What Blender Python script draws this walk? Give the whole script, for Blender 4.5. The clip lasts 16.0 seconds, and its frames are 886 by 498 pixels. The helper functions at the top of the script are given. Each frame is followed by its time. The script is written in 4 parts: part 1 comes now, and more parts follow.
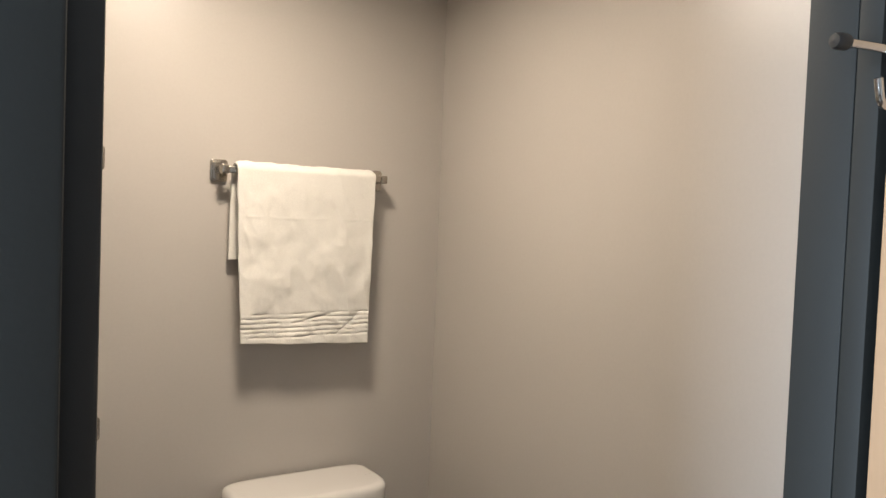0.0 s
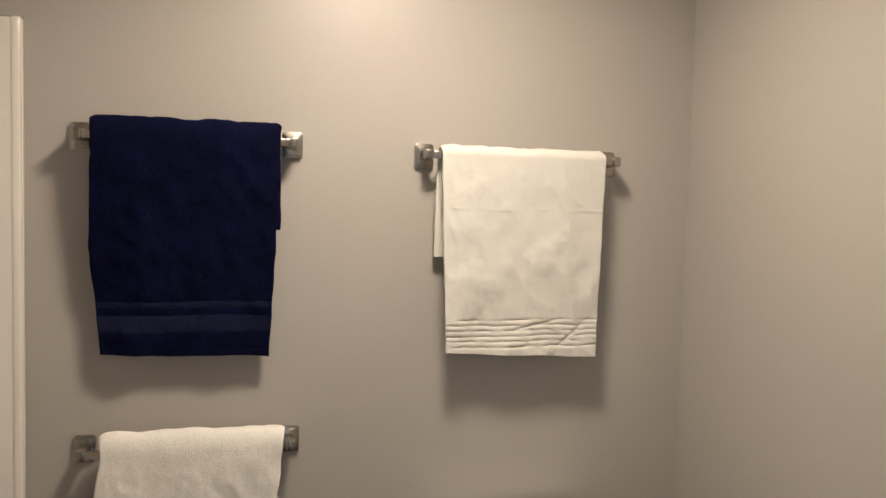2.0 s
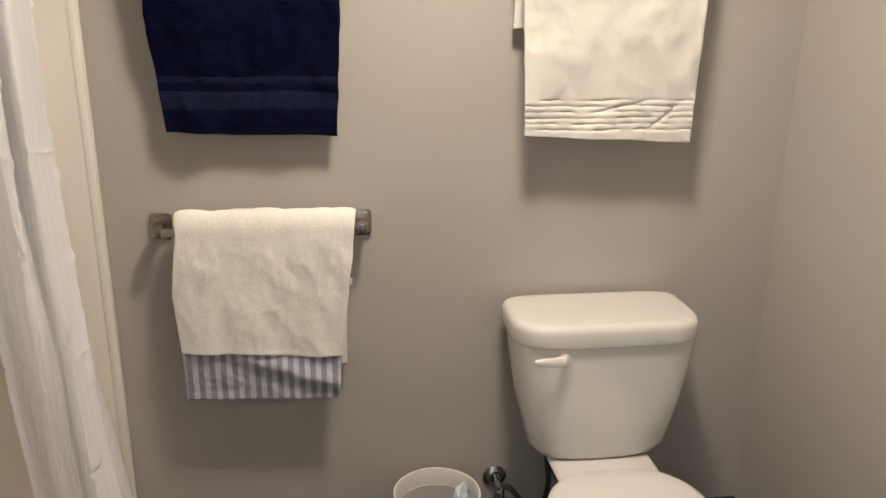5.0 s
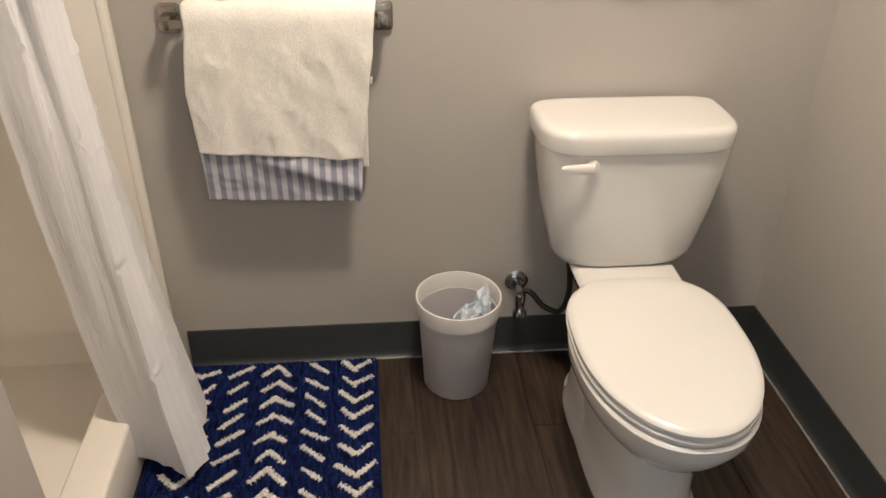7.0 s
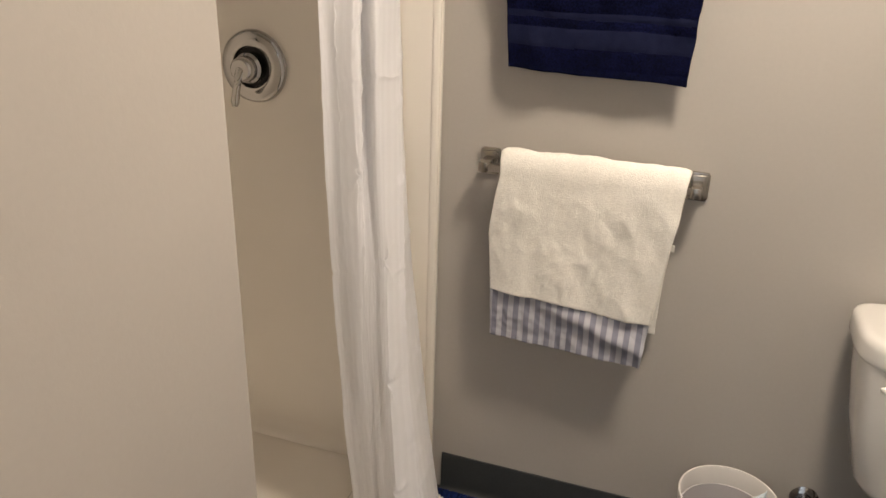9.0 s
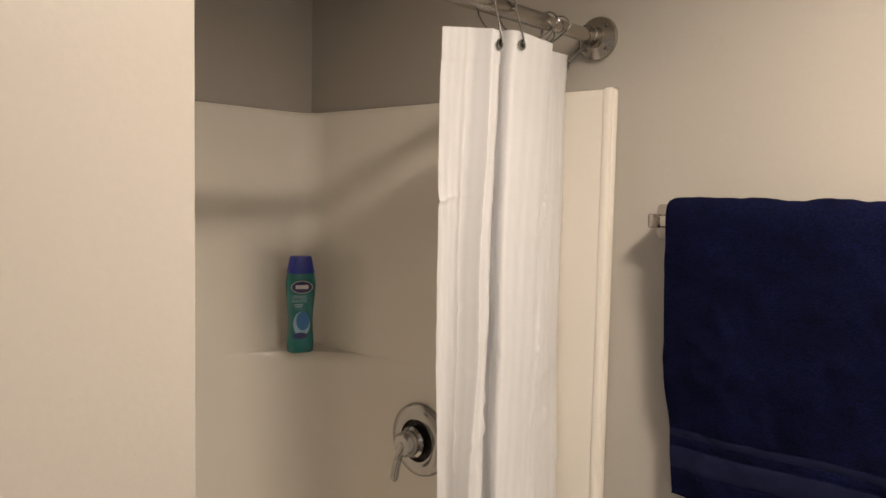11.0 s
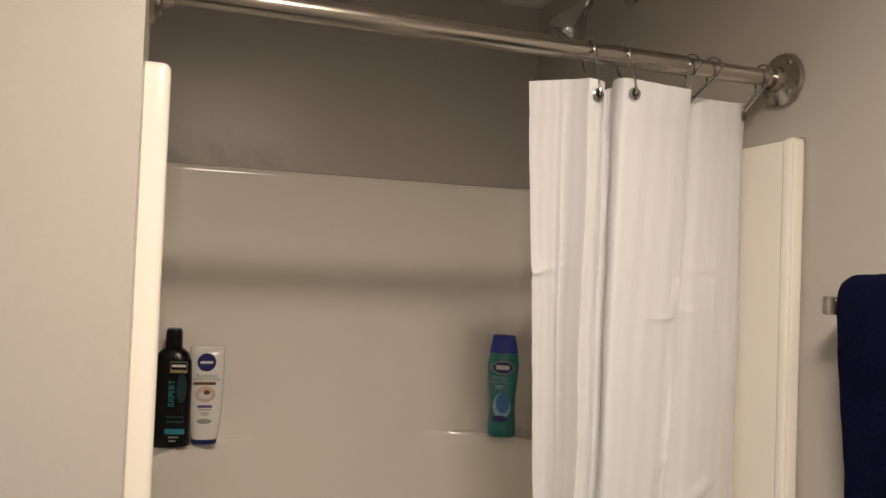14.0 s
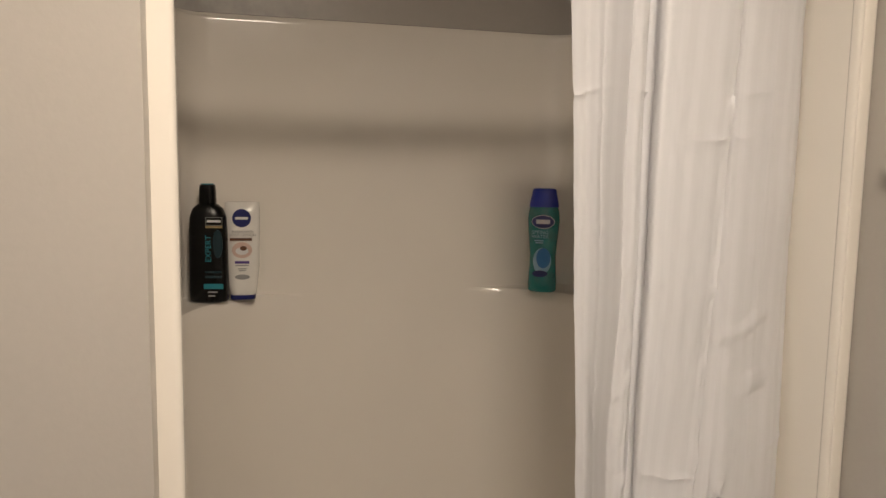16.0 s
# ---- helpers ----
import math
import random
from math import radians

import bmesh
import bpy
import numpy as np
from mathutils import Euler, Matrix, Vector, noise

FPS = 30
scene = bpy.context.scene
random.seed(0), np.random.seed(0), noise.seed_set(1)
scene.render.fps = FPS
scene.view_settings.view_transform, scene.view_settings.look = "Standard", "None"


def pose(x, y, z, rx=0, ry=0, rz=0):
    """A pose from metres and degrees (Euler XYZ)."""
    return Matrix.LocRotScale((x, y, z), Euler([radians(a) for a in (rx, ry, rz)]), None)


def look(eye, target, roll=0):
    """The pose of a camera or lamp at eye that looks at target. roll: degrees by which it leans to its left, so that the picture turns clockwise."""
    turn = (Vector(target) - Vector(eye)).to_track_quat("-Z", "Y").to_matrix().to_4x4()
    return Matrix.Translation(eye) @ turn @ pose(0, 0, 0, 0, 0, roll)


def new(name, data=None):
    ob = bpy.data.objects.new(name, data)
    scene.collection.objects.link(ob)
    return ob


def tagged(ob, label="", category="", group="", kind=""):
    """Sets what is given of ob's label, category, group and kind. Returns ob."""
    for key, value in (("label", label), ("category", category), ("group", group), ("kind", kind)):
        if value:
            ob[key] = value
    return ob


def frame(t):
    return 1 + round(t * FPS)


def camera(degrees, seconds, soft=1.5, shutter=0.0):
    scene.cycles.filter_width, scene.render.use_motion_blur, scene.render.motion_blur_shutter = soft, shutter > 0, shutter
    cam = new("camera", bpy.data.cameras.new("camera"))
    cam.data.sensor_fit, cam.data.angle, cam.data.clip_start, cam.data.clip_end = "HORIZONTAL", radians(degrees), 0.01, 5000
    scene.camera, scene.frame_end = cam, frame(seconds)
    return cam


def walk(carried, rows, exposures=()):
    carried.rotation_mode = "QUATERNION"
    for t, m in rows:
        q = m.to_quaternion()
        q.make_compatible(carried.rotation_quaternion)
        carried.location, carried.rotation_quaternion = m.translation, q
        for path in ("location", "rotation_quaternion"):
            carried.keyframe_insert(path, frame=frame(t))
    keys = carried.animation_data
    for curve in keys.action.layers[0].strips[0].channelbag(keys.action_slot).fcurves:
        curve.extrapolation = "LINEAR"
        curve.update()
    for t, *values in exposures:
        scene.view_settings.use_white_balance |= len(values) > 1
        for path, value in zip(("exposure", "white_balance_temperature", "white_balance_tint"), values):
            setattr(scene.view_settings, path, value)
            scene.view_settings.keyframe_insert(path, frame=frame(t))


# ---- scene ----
cam = camera(59.8, 16.0)
PATH = [
    (0, (-1.387, -2.139, 1.535), (-0.293, -0.477, 1.457), 2.2),
    (0.5, (-1.363, -2.152, 1.539), (-0.355, -0.426, 1.461), 2.2),
    (1, (-1.288, -2.081, 1.52), (-0.409, -0.287, 1.425), 2.0),
    (1.5, (-1.231, -1.911, 1.518), (-0.513, -0.046, 1.434), 1.7),
    (2, (-1.163, -1.86, 1.532), (-0.661, 0.073, 1.413), 1.5),
    (2.5, (-1.097, -1.817, 1.551), (-0.784, 0.148, 1.347), 0.8),
    (3, (-1.11, -1.783, 1.535), (-0.835, 0.176, 1.243), 0.7),
    (3.5, (-1.117, -1.762, 1.511), (-0.841, 0.18, 1.119), 0.7),
    (4, (-1.119, -1.771, 1.465), (-0.842, 0.163, 1.039), 0.6),
    (6.5, (-1.09, -1.723, 1.43), (-0.861, 0.011, 0.459), 1.1),
    (7, (-1.087, -1.711, 1.412), (-0.91, -0.02, 0.359), 1.0),
    (7.5, (-1.078, -1.711, 1.403), (-0.975, -0.054, 0.287), 0.9),
    (8, (-1.088, -1.689, 1.409), (-1.123, -0.031, 0.292), 1.1),
    (8.5, (-1.076, -1.651, 1.441), (-1.416, 0.052, 0.447), 1.3),
    (9, (-1.054, -1.647, 1.45), (-1.649, 0.098, 0.674), 1.7),
    (9.5, (-1.002, -1.62, 1.45), (-1.809, 0.13, 0.915), 2.8),
    (10, (-0.986, -1.543, 1.562), (-1.922, 0.176, 1.151), 2.8),
    (12.3, (-0.725, -1.087, 1.74), (-2.433, -0.057, 1.889), 1.8),
    (12.5, (-0.712, -1.069, 1.744), (-2.444, -0.082, 1.906), 2.1),
    (13, (-0.682, -0.983, 1.729), (-2.488, -0.142, 1.903), 2.6),
    (13.5, (-0.693, -0.925, 1.703), (-2.548, -0.189, 1.824), 2.1),
    (14, (-0.721, -0.887, 1.687), (-2.608, -0.227, 1.742), 2.2),
    (14.5, (-0.73, -0.875, 1.673), (-2.632, -0.255, 1.682), 2.3),
    (15, (-0.74, -0.867, 1.65), (-2.649, -0.274, 1.579), 1.9),
    (15.5, (-0.763, -0.857, 1.637), (-2.673, -0.284, 1.474), 1.6),
    (16, (-0.77, -0.861, 1.601), (-2.675, -0.296, 1.369), 0.9),
]
walk(cam, [(t, look(eye, target, roll)) for t, eye, target, roll in PATH],
     exposures=[(0.0, -0.02, 6550, 10), (0.5, 0.02, 6550, 10), (1.5, -0.18, 6600, 10), (2.5, -0.15, 6600, 10), (3.5, -0.05, 6550, 10), (6.5, 0.48, 6500, 10), (7.3, 0.58, 6500, 10), (8.0, 0.62, 6500, 10), (8.6, 0.50, 6500, 10), (10.0, 0.20, 6600, 10), (12.5, 0.06, 6600, 10), (14.0, -0.06, 6550, 10), (16.0, -0.15, 6550, 10)])

# ---- world, daylight from the hall's window ----
world = bpy.data.worlds.new("world")
world.use_nodes = True
scene.world = world
sky = world.node_tree.nodes.new("ShaderNodeTexSky")
sky.sky_type, sky.sun_disc = "NISHITA", False
sky.sun_elevation, sky.sun_rotation = radians(35), radians(120)
world.node_tree.links.new(sky.outputs[0], world.node_tree.nodes["Background"].inputs[0])
world.node_tree.nodes["Background"].inputs[1].default_value = 0.1
LAMP_WARM = (1.0, 0.85, 0.69)
LAMP_STRENGTH = 150.0
WINDOW_WATTS = 145.0
day = bpy.data.lights.new("hall_daylight", "AREA")
day.shape, day.size, day.size_y = "RECTANGLE", 0.8, 1.15
day.energy, day.color = WINDOW_WATTS, (0.70, 0.84, 1.0)
new("hall_daylight", day).matrix_world = look((-3.14, -2.24, 1.45), (0.0, -2.24, 1.45))


# ---- materials ----
def mat(name, col, rough=0.5, metal=0.0, vary=0.06, scale=6.0, bump=0.0, bump_scale=200.0, coat=0.0, col2=None, fine=0.0,
        sheen=0.0, spec=0.5, rough_vary=0.0, stretch=(1, 1, 1)):
    """A principled material with a broad and a fine variation of its colour, and fine relief."""
    m = bpy.data.materials.new(name)
    m.use_nodes = True
    nt = m.node_tree
    b = nt.nodes["Principled BSDF"]
    b.inputs["Roughness"].default_value, b.inputs["Metallic"].default_value = rough, metal
    b.inputs["Coat Weight"].default_value, b.inputs["Coat Roughness"].default_value = coat, 0.08
    b.inputs["Sheen Weight"].default_value, b.inputs["Specular IOR Level"].default_value = sheen, spec
    tc = nt.nodes.new("ShaderNodeTexCoord")
    mp = nt.nodes.new("ShaderNodeMapping")
    mp.inputs["Scale"].default_value = stretch
    nt.links.new(tc.outputs["Object"], mp.inputs[0])
    n1 = nt.nodes.new("ShaderNodeTexNoise")
    n1.inputs["Scale"].default_value, n1.inputs["Detail"].default_value = scale, 5
    nt.links.new(mp.outputs[0], n1.inputs["Vector"])
    mx = nt.nodes.new("ShaderNodeMix")
    mx.data_type = "RGBA"
    c2 = col2 or tuple(c * (1 - vary * 2) for c in col)
    mx.inputs[6].default_value, mx.inputs[7].default_value = (*col, 1), (*c2, 1)
    nt.links.new(n1.outputs[0], mx.inputs[0])
    out = mx.outputs[2]
    if fine:
        n3 = nt.nodes.new("ShaderNodeTexNoise")
        n3.inputs["Scale"].default_value, n3.inputs["Detail"].default_value = bump_scale * 0.6, 3
        nt.links.new(mp.outputs[0], n3.inputs["Vector"])
        hs = nt.nodes.new("ShaderNodeHueSaturation")
        mr = nt.nodes.new("ShaderNodeMapRange")
        mr.inputs[1].default_value, mr.inputs[2].default_value = 0.3, 0.7
        mr.inputs[3].default_value, mr.inputs[4].default_value = 1 - fine, 1 + fine
        nt.links.new(n3.outputs[0], mr.inputs[0])
        nt.links.new(mr.outputs[0], hs.inputs["Value"])
        nt.links.new(out, hs.inputs["Color"])
        out = hs.outputs[0]
    nt.links.new(out, b.inputs["Base Color"])
    if rough_vary:
        mr2 = nt.nodes.new("ShaderNodeMapRange")
        mr2.inputs[3].default_value, mr2.inputs[4].default_value = max(0.02, rough - rough_vary), rough + rough_vary
        nt.links.new(n1.outputs[0], mr2.inputs[0])
        nt.links.new(mr2.outputs[0], b.inputs["Roughness"])
    if bump:
        n2 = nt.nodes.new("ShaderNodeTexNoise")
        n2.inputs["Scale"].default_value, n2.inputs["Detail"].default_value = bump_scale, 3
        nt.links.new(mp.outputs[0], n2.inputs["Vector"])
        bp = nt.nodes.new("ShaderNodeBump")
        bp.inputs["Strength"].default_value, bp.inputs["Distance"].default_value = bump, 0.002
        nt.links.new(n2.outputs[0], bp.inputs["Height"])
        nt.links.new(bp.outputs[0], b.inputs["Normal"])
    return m


def glow(name, col, strength):
    m = mat(name, (0.9, 0.9, 0.88), 0.4)
    b = m.node_tree.nodes["Principled BSDF"]
    b.inputs["Emission Color"].default_value, b.inputs["Emission Strength"].default_value = (*col, 1), strength
    return m


PAINT = mat("wall_paint", (0.47, 0.44, 0.405), 0.35, vary=0.03, scale=2.5, bump=0.07, bump_scale=190, fine=0.012, rough_vary=0.03)
CEIL = mat("ceiling_paint", (0.78, 0.76, 0.73), 0.8, vary=0.03, scale=3, bump=0.5, bump_scale=140)
ACRYLIC = mat("shower_acrylic", (0.85, 0.805, 0.738), 0.16, vary=0.03, scale=3, coat=0.3, rough_vary=0.05, bump=0.03, bump_scale=30)
RUBBER = mat("cove_base_rubber", (0.040, 0.044, 0.046), 0.45, vary=0.15, scale=12, bump=0.12, bump_scale=300, fine=0.1)
CAULK = mat("caulk", (0.34, 0.33, 0.31), 0.5, vary=0.15, scale=30)
FRAME = mat("dark_frame_enamel", (0.019, 0.0208, 0.0203), 0.62, spec=0.25, vary=0.10, scale=9, bump=0.06, bump_scale=220)
SEAL = mat("black_seal", (0.004, 0.004, 0.004), 0.6, vary=0.1)
DOORWOOD = mat("door_veneer", (0.40, 0.27, 0.17), 0.45, scale=8, col2=(0.30, 0.19, 0.11), stretch=(6, 6, 0.4), bump=0.05)
NICKEL = mat("brushed_nickel", (0.44, 0.405, 0.36), 0.25, metal=1.0, vary=0.03, scale=40, bump=0.012, bump_scale=700, rough_vary=0.02)
HOSE = mat("braided_hose", (0.10, 0.095, 0.09), 0.38, metal=1.0, vary=0.25, scale=300, bump=0.6, bump_scale=500)
CHROME = mat("chrome", (0.52, 0.515, 0.51), 0.12, metal=1.0, vary=0.04, scale=15, rough_vary=0.04)
CERAMIC = mat("vitreous_china", (0.72, 0.70, 0.665), 0.10, vary=0.015, scale=5, coat=0.5)
SEATPLASTIC = mat("seat_plastic", (0.71, 0.69, 0.655), 0.22, vary=0.015, scale=5, coat=0.2)
# col2's lighter mottling paints the crushed pile's sheen into the navy colour
NAVY = mat("navy_terry", (0.0004, 0.0006, 0.005), 0.95, col2=(0.0046, 0.0066, 0.036), scale=17, bump=0.8, bump_scale=420, fine=0.5, spec=0.08)
NAVYBAND = mat("navy_dobby_band", (0.0062, 0.009, 0.035), 0.75, spec=0.15, vary=0.1, scale=40, bump=0.3, bump_scale=700, fine=0.15)
WHITEFLAT = mat("white_cotton", (0.765, 0.745, 0.69), 0.9, spec=0.2, vary=0.05, scale=18, bump=0.3, bump_scale=600, fine=0.05, sheen=0.1)
WHITETERRY = mat("white_terry", (0.90, 0.87, 0.81), 0.95, spec=0.2, vary=0.07, scale=22, bump=0.55, bump_scale=330, fine=0.06)
CURTAIN = mat("curtain_polyester", (0.89, 0.895, 0.935), 0.42, vary=0.02, scale=5, bump=0.12, bump_scale=900, sheen=0.15)
BINBODY = mat("bin_plastic", (0.58, 0.55, 0.56), 0.28, vary=0.06, scale=9, bump=0.05, bump_scale=150)
BINRIM = mat("bin_rim_plastic", (0.76, 0.73, 0.70), 0.4, vary=0.04, scale=12)
TISSUE = mat("plastic_film", (0.74, 0.72, 0.73), 0.25, vary=0.2, scale=22, col2=(0.45, 0.60, 0.70))
BLACKPL = mat("black_bottle", (0.002, 0.002, 0.0023), 0.26, vary=0.1, scale=10, spec=0.3)
TEALINK = mat("teal_print", (0.02, 0.22, 0.28), 0.35)
TEALDARK = mat("dark_teal_print", (0.005, 0.028, 0.038), 0.35)
GOLDINK = mat("gold_print", (0.32, 0.25, 0.12), 0.35)
GREYINK = mat("grey_print", (0.30, 0.30, 0.30), 0.4)
WHITEPL = mat("white_bottle", (0.82, 0.80, 0.76), 0.24, vary=0.02, coat=0.3)
NAVYPL = mat("navy_plastic", (0.008, 0.014, 0.12), 0.3, vary=0.05)
BLUEPL = mat("blue_cap", (0.009, 0.028, 0.36), 0.28, vary=0.06, coat=0.2)
WHITEINK = mat("white_print", (0.72, 0.72, 0.72), 0.4)
BROWNINK = mat("brown_print", (0.13, 0.055, 0.03), 0.4)
PINKINK = mat("pale_pink_print", (0.55, 0.36, 0.30), 0.4, scale=60, col2=(0.66, 0.52, 0.46))
PURPLEINK = mat("purple_print", (0.09, 0.05, 0.24), 0.4)
SKYINK = mat("sky_blue_print", (0.014, 0.11, 0.38), 0.35, scale=50, col2=(0.05, 0.24, 0.50))
FOAMINK = mat("pale_blue_print", (0.42, 0.60, 0.70), 0.35, scale=60, col2=(0.22, 0.42, 0.56))
GREENGEL = mat("green_gel", (0.006, 0.235, 0.235), 0.12, vary=0.12, scale=9, coat=0.6)
GREENGEL.node_tree.nodes["Principled BSDF"].inputs["Transmission Weight"].default_value = 0.2
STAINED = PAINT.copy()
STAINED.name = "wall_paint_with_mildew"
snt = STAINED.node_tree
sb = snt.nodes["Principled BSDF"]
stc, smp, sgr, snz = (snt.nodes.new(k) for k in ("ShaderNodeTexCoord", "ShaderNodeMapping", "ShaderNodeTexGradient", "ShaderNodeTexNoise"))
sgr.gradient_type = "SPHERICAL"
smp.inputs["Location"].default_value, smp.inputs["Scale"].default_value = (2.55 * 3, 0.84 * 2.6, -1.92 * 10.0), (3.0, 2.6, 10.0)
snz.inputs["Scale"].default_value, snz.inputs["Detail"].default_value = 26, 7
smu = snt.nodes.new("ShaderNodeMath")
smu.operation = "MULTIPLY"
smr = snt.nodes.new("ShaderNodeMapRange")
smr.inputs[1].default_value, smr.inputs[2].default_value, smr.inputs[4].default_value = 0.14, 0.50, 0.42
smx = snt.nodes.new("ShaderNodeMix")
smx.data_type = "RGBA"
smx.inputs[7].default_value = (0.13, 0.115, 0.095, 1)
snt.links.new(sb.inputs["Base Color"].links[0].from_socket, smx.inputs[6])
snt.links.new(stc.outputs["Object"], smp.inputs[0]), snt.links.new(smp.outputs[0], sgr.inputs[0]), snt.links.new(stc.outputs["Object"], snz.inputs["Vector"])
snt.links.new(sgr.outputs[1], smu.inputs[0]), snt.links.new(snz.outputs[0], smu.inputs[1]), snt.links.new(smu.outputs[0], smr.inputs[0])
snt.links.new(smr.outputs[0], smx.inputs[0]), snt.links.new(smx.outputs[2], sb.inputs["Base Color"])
DARKHOLE = mat("dark_recess", (0.01, 0.01, 0.01), 0.7)
LAMPGLASS = glow("lit_lamp_glass", LAMP_WARM, LAMP_STRENGTH)


# ---- mesh helpers ----
def part(name, bm, material, parent=None, label="", smooth=True, loc=None):
    me = bpy.data.meshes.new(name)
    bm.normal_update()
    bm.to_mesh(me)
    bm.free()
    for m in (material if isinstance(material, (list, tuple)) else [material]):
        me.materials.append(m)
    if smooth:
        me.shade_smooth()
        me.set_sharp_from_angle(angle=radians(38))
    ob = new(name, me)
    if loc:
        ob.location = loc
    if parent:
        ob.parent = parent
    if label:
        ob["label"] = label
    return ob


def thing(name, label, category, loc=(0, 0, 0), group="", kind=""):
    ob = new(name)
    ob.location = loc
    ob.empty_display_size = 0.05
    return tagged(ob, label, category, group, kind)


def box(x0, x1, y0, y1, z0, z1, bevel=0.0, seg=2, bm=None):
    bm = bm or bmesh.new()
    r = bmesh.ops.create_cube(bm, size=1.0)
    for v in r["verts"]:
        v.co = Vector(((x0 + x1) / 2 + v.co.x * (x1 - x0), (y0 + y1) / 2 + v.co.y * (y1 - y0), (z0 + z1) / 2 + v.co.z * (z1 - z0)))
    if bevel:
        es = list({e for v in r["verts"] for e in v.link_edges})
        bmesh.ops.bevel(bm, geom=es, offset=bevel, segments=seg, profile=0.5, affect="EDGES")
    return bm


def prism(poly, z0, z1, bm=None, bevel=0.0):
    """A polygon of the plan, drawn up from z0 to z1."""
    bm = bm or bmesh.new()
    lo = [bm.verts.new((x, y, z0)) for x, y in poly]
    hi = [bm.verts.new((x, y, z1)) for x, y in poly]
    n = len(poly)
    bm.faces.new(lo[::-1]), bm.faces.new(hi)
    for i in range(n):
        bm.faces.new((lo[i], lo[(i + 1) % n], hi[(i + 1) % n], hi[i]))
    bmesh.ops.recalc_face_normals(bm, faces=bm.faces)
    if bevel:
        bmesh.ops.bevel(bm, geom=list(bm.edges), offset=bevel, segments=2, profile=0.5, affect="EDGES")
    return bm


def loft(rings, close_bottom=True, close_top=True, bm=None):
    """Skin rings of points, each ring a closed loop of the same count."""
    bm = bm or bmesh.new()
    vs = [[bm.verts.new(p) for p in r] for r in rings]
    n = len(rings[0])
    for a, b in zip(vs, vs[1:]):
        for i in range(n):
            bm.faces.new((a[i], a[(i + 1) % n], b[(i + 1) % n], b[i]))
    if close_bottom:
        bm.faces.new(vs[0][::-1])
    if close_top:
        bm.faces.new(vs[-1])
    bmesh.ops.recalc_face_normals(bm, faces=bm.faces)
    return bm


def oval(cx, cy, z, rx, ry, n=40, p=2.0, ry_back=None):
    """A superellipse ring; ry_back is the half-length towards +y if it differs."""
    out = []
    for i in range(n):
        a = 2 * math.pi * i / n
        c, s = math.cos(a), math.sin(a)
        q = ry if s < 0 or ry_back is None else ry_back
        out.append((cx + rx * math.copysign(abs(c) ** (2 / p), c), cy + q * math.copysign(abs(s) ** (2 / p), s), z))
    return out


def lathe(profile, n=32, m=None, bm=None, close=True):
    """Turn (radius, height) pairs round z; m places the result."""
    m = m or Matrix()
    rings = [[m @ Vector((r * math.cos(2 * math.pi * i / n), r * math.sin(2 * math.pi * i / n), h)) for i in range(n)] for r, h in profile]
    return loft(rings, close, close, bm)


def tube(pts, r, n=12, bm=None, close=True):
    """A round bar along points; r is one radius or one for each point."""
    pts = [Vector(p) for p in pts]
    rs = r if isinstance(r, (list, tuple)) else [r] * len(pts)
    rings, up = [], Vector((0.13, 0.21, 1.0))
    for i, p in enumerate(pts):
        d = (pts[min(i + 1, len(pts) - 1)] - pts[max(i - 1, 0)]).normalized()
        a = d.cross(up).normalized()
        if a.length < 0.1:
            a = d.cross(Vector((1, 0, 0))).normalized()
        b = d.cross(a)
        up = b.cross(d) if False else up
        rings.append([p + rs[i] * (math.cos(2 * math.pi * k / n) * a + math.sin(2 * math.pi * k / n) * b) for k in range(n)])
    return loft(rings, close, close, bm)


def curve_pts(ctrl, n):
    """Points of a smooth curve through the control points."""
    c = [Vector(p) for p in ctrl]
    c = [2 * c[0] - c[1]] + c + [2 * c[-1] - c[-2]]
    out = []
    segs = len(c) - 3
    for k in range(n):
        f = k / (n - 1) * segs
        i = min(int(f), segs - 1)
        t = f - i
        p0, p1, p2, p3 = c[i:i + 4]
        out.append(0.5 * ((2 * p1) + (p2 - p0) * t + (2 * p0 - 5 * p1 + 4 * p2 - p3) * t * t + (3 * p1 - p0 - 3 * p2 + p3) * t ** 3))
    return out


def sheet(fn, nu, nv, bm=None, uv=True):
    """A grid of fn(u, v), u and v from 0 to 1, with its u and v kept as a UV map."""
    bm = bm or bmesh.new()
    g = [[bm.verts.new(fn(i / nu, j / nv)) for i in range(nu + 1)] for j in range(nv + 1)]
    lay = bm.loops.layers.uv.new("UVMap") if uv else None
    for j in range(nv):
        for i in range(nu):
            f = bm.faces.new((g[j][i], g[j][i + 1], g[j + 1][i + 1], g[j + 1][i]))
            if lay:
                for lp, (a, b) in zip(f.loops, ((i, j), (i + 1, j), (i + 1, j + 1), (i, j + 1))):
                    lp[lay].uv = (a / nu, b / nv)
    return bm


def nz(x, y, z=0.0):
    return noise.noise(Vector((x, y, z)))


def words(text, size, material, m, parent, name="lettering", depth=0.0002, label="", sx=1.0):
    """Lettering in the built-in font as a flat mesh, its middle at m, facing m's +z."""
    cu = bpy.data.curves.new(name, "FONT")
    cu.body, cu.size, cu.align_x, cu.align_y, cu.extrude = text, size, "CENTER", "CENTER", depth
    tmp = bpy.data.objects.new(name + "_tmp", cu)
    scene.collection.objects.link(tmp)
    bpy.context.view_layer.update()
    me = bpy.data.meshes.new_from_object(tmp.evaluated_get(bpy.context.evaluated_depsgraph_get()))
    bpy.data.objects.remove(tmp)
    me.name = name
    me.materials.clear()
    me.materials.append(material)
    ob = new(name, me)
    ob.parent = parent
    ob.matrix_basis = m @ Matrix.Diagonal((sx, 1, 1, 1))
    if label:
        ob["label"] = label
    return ob


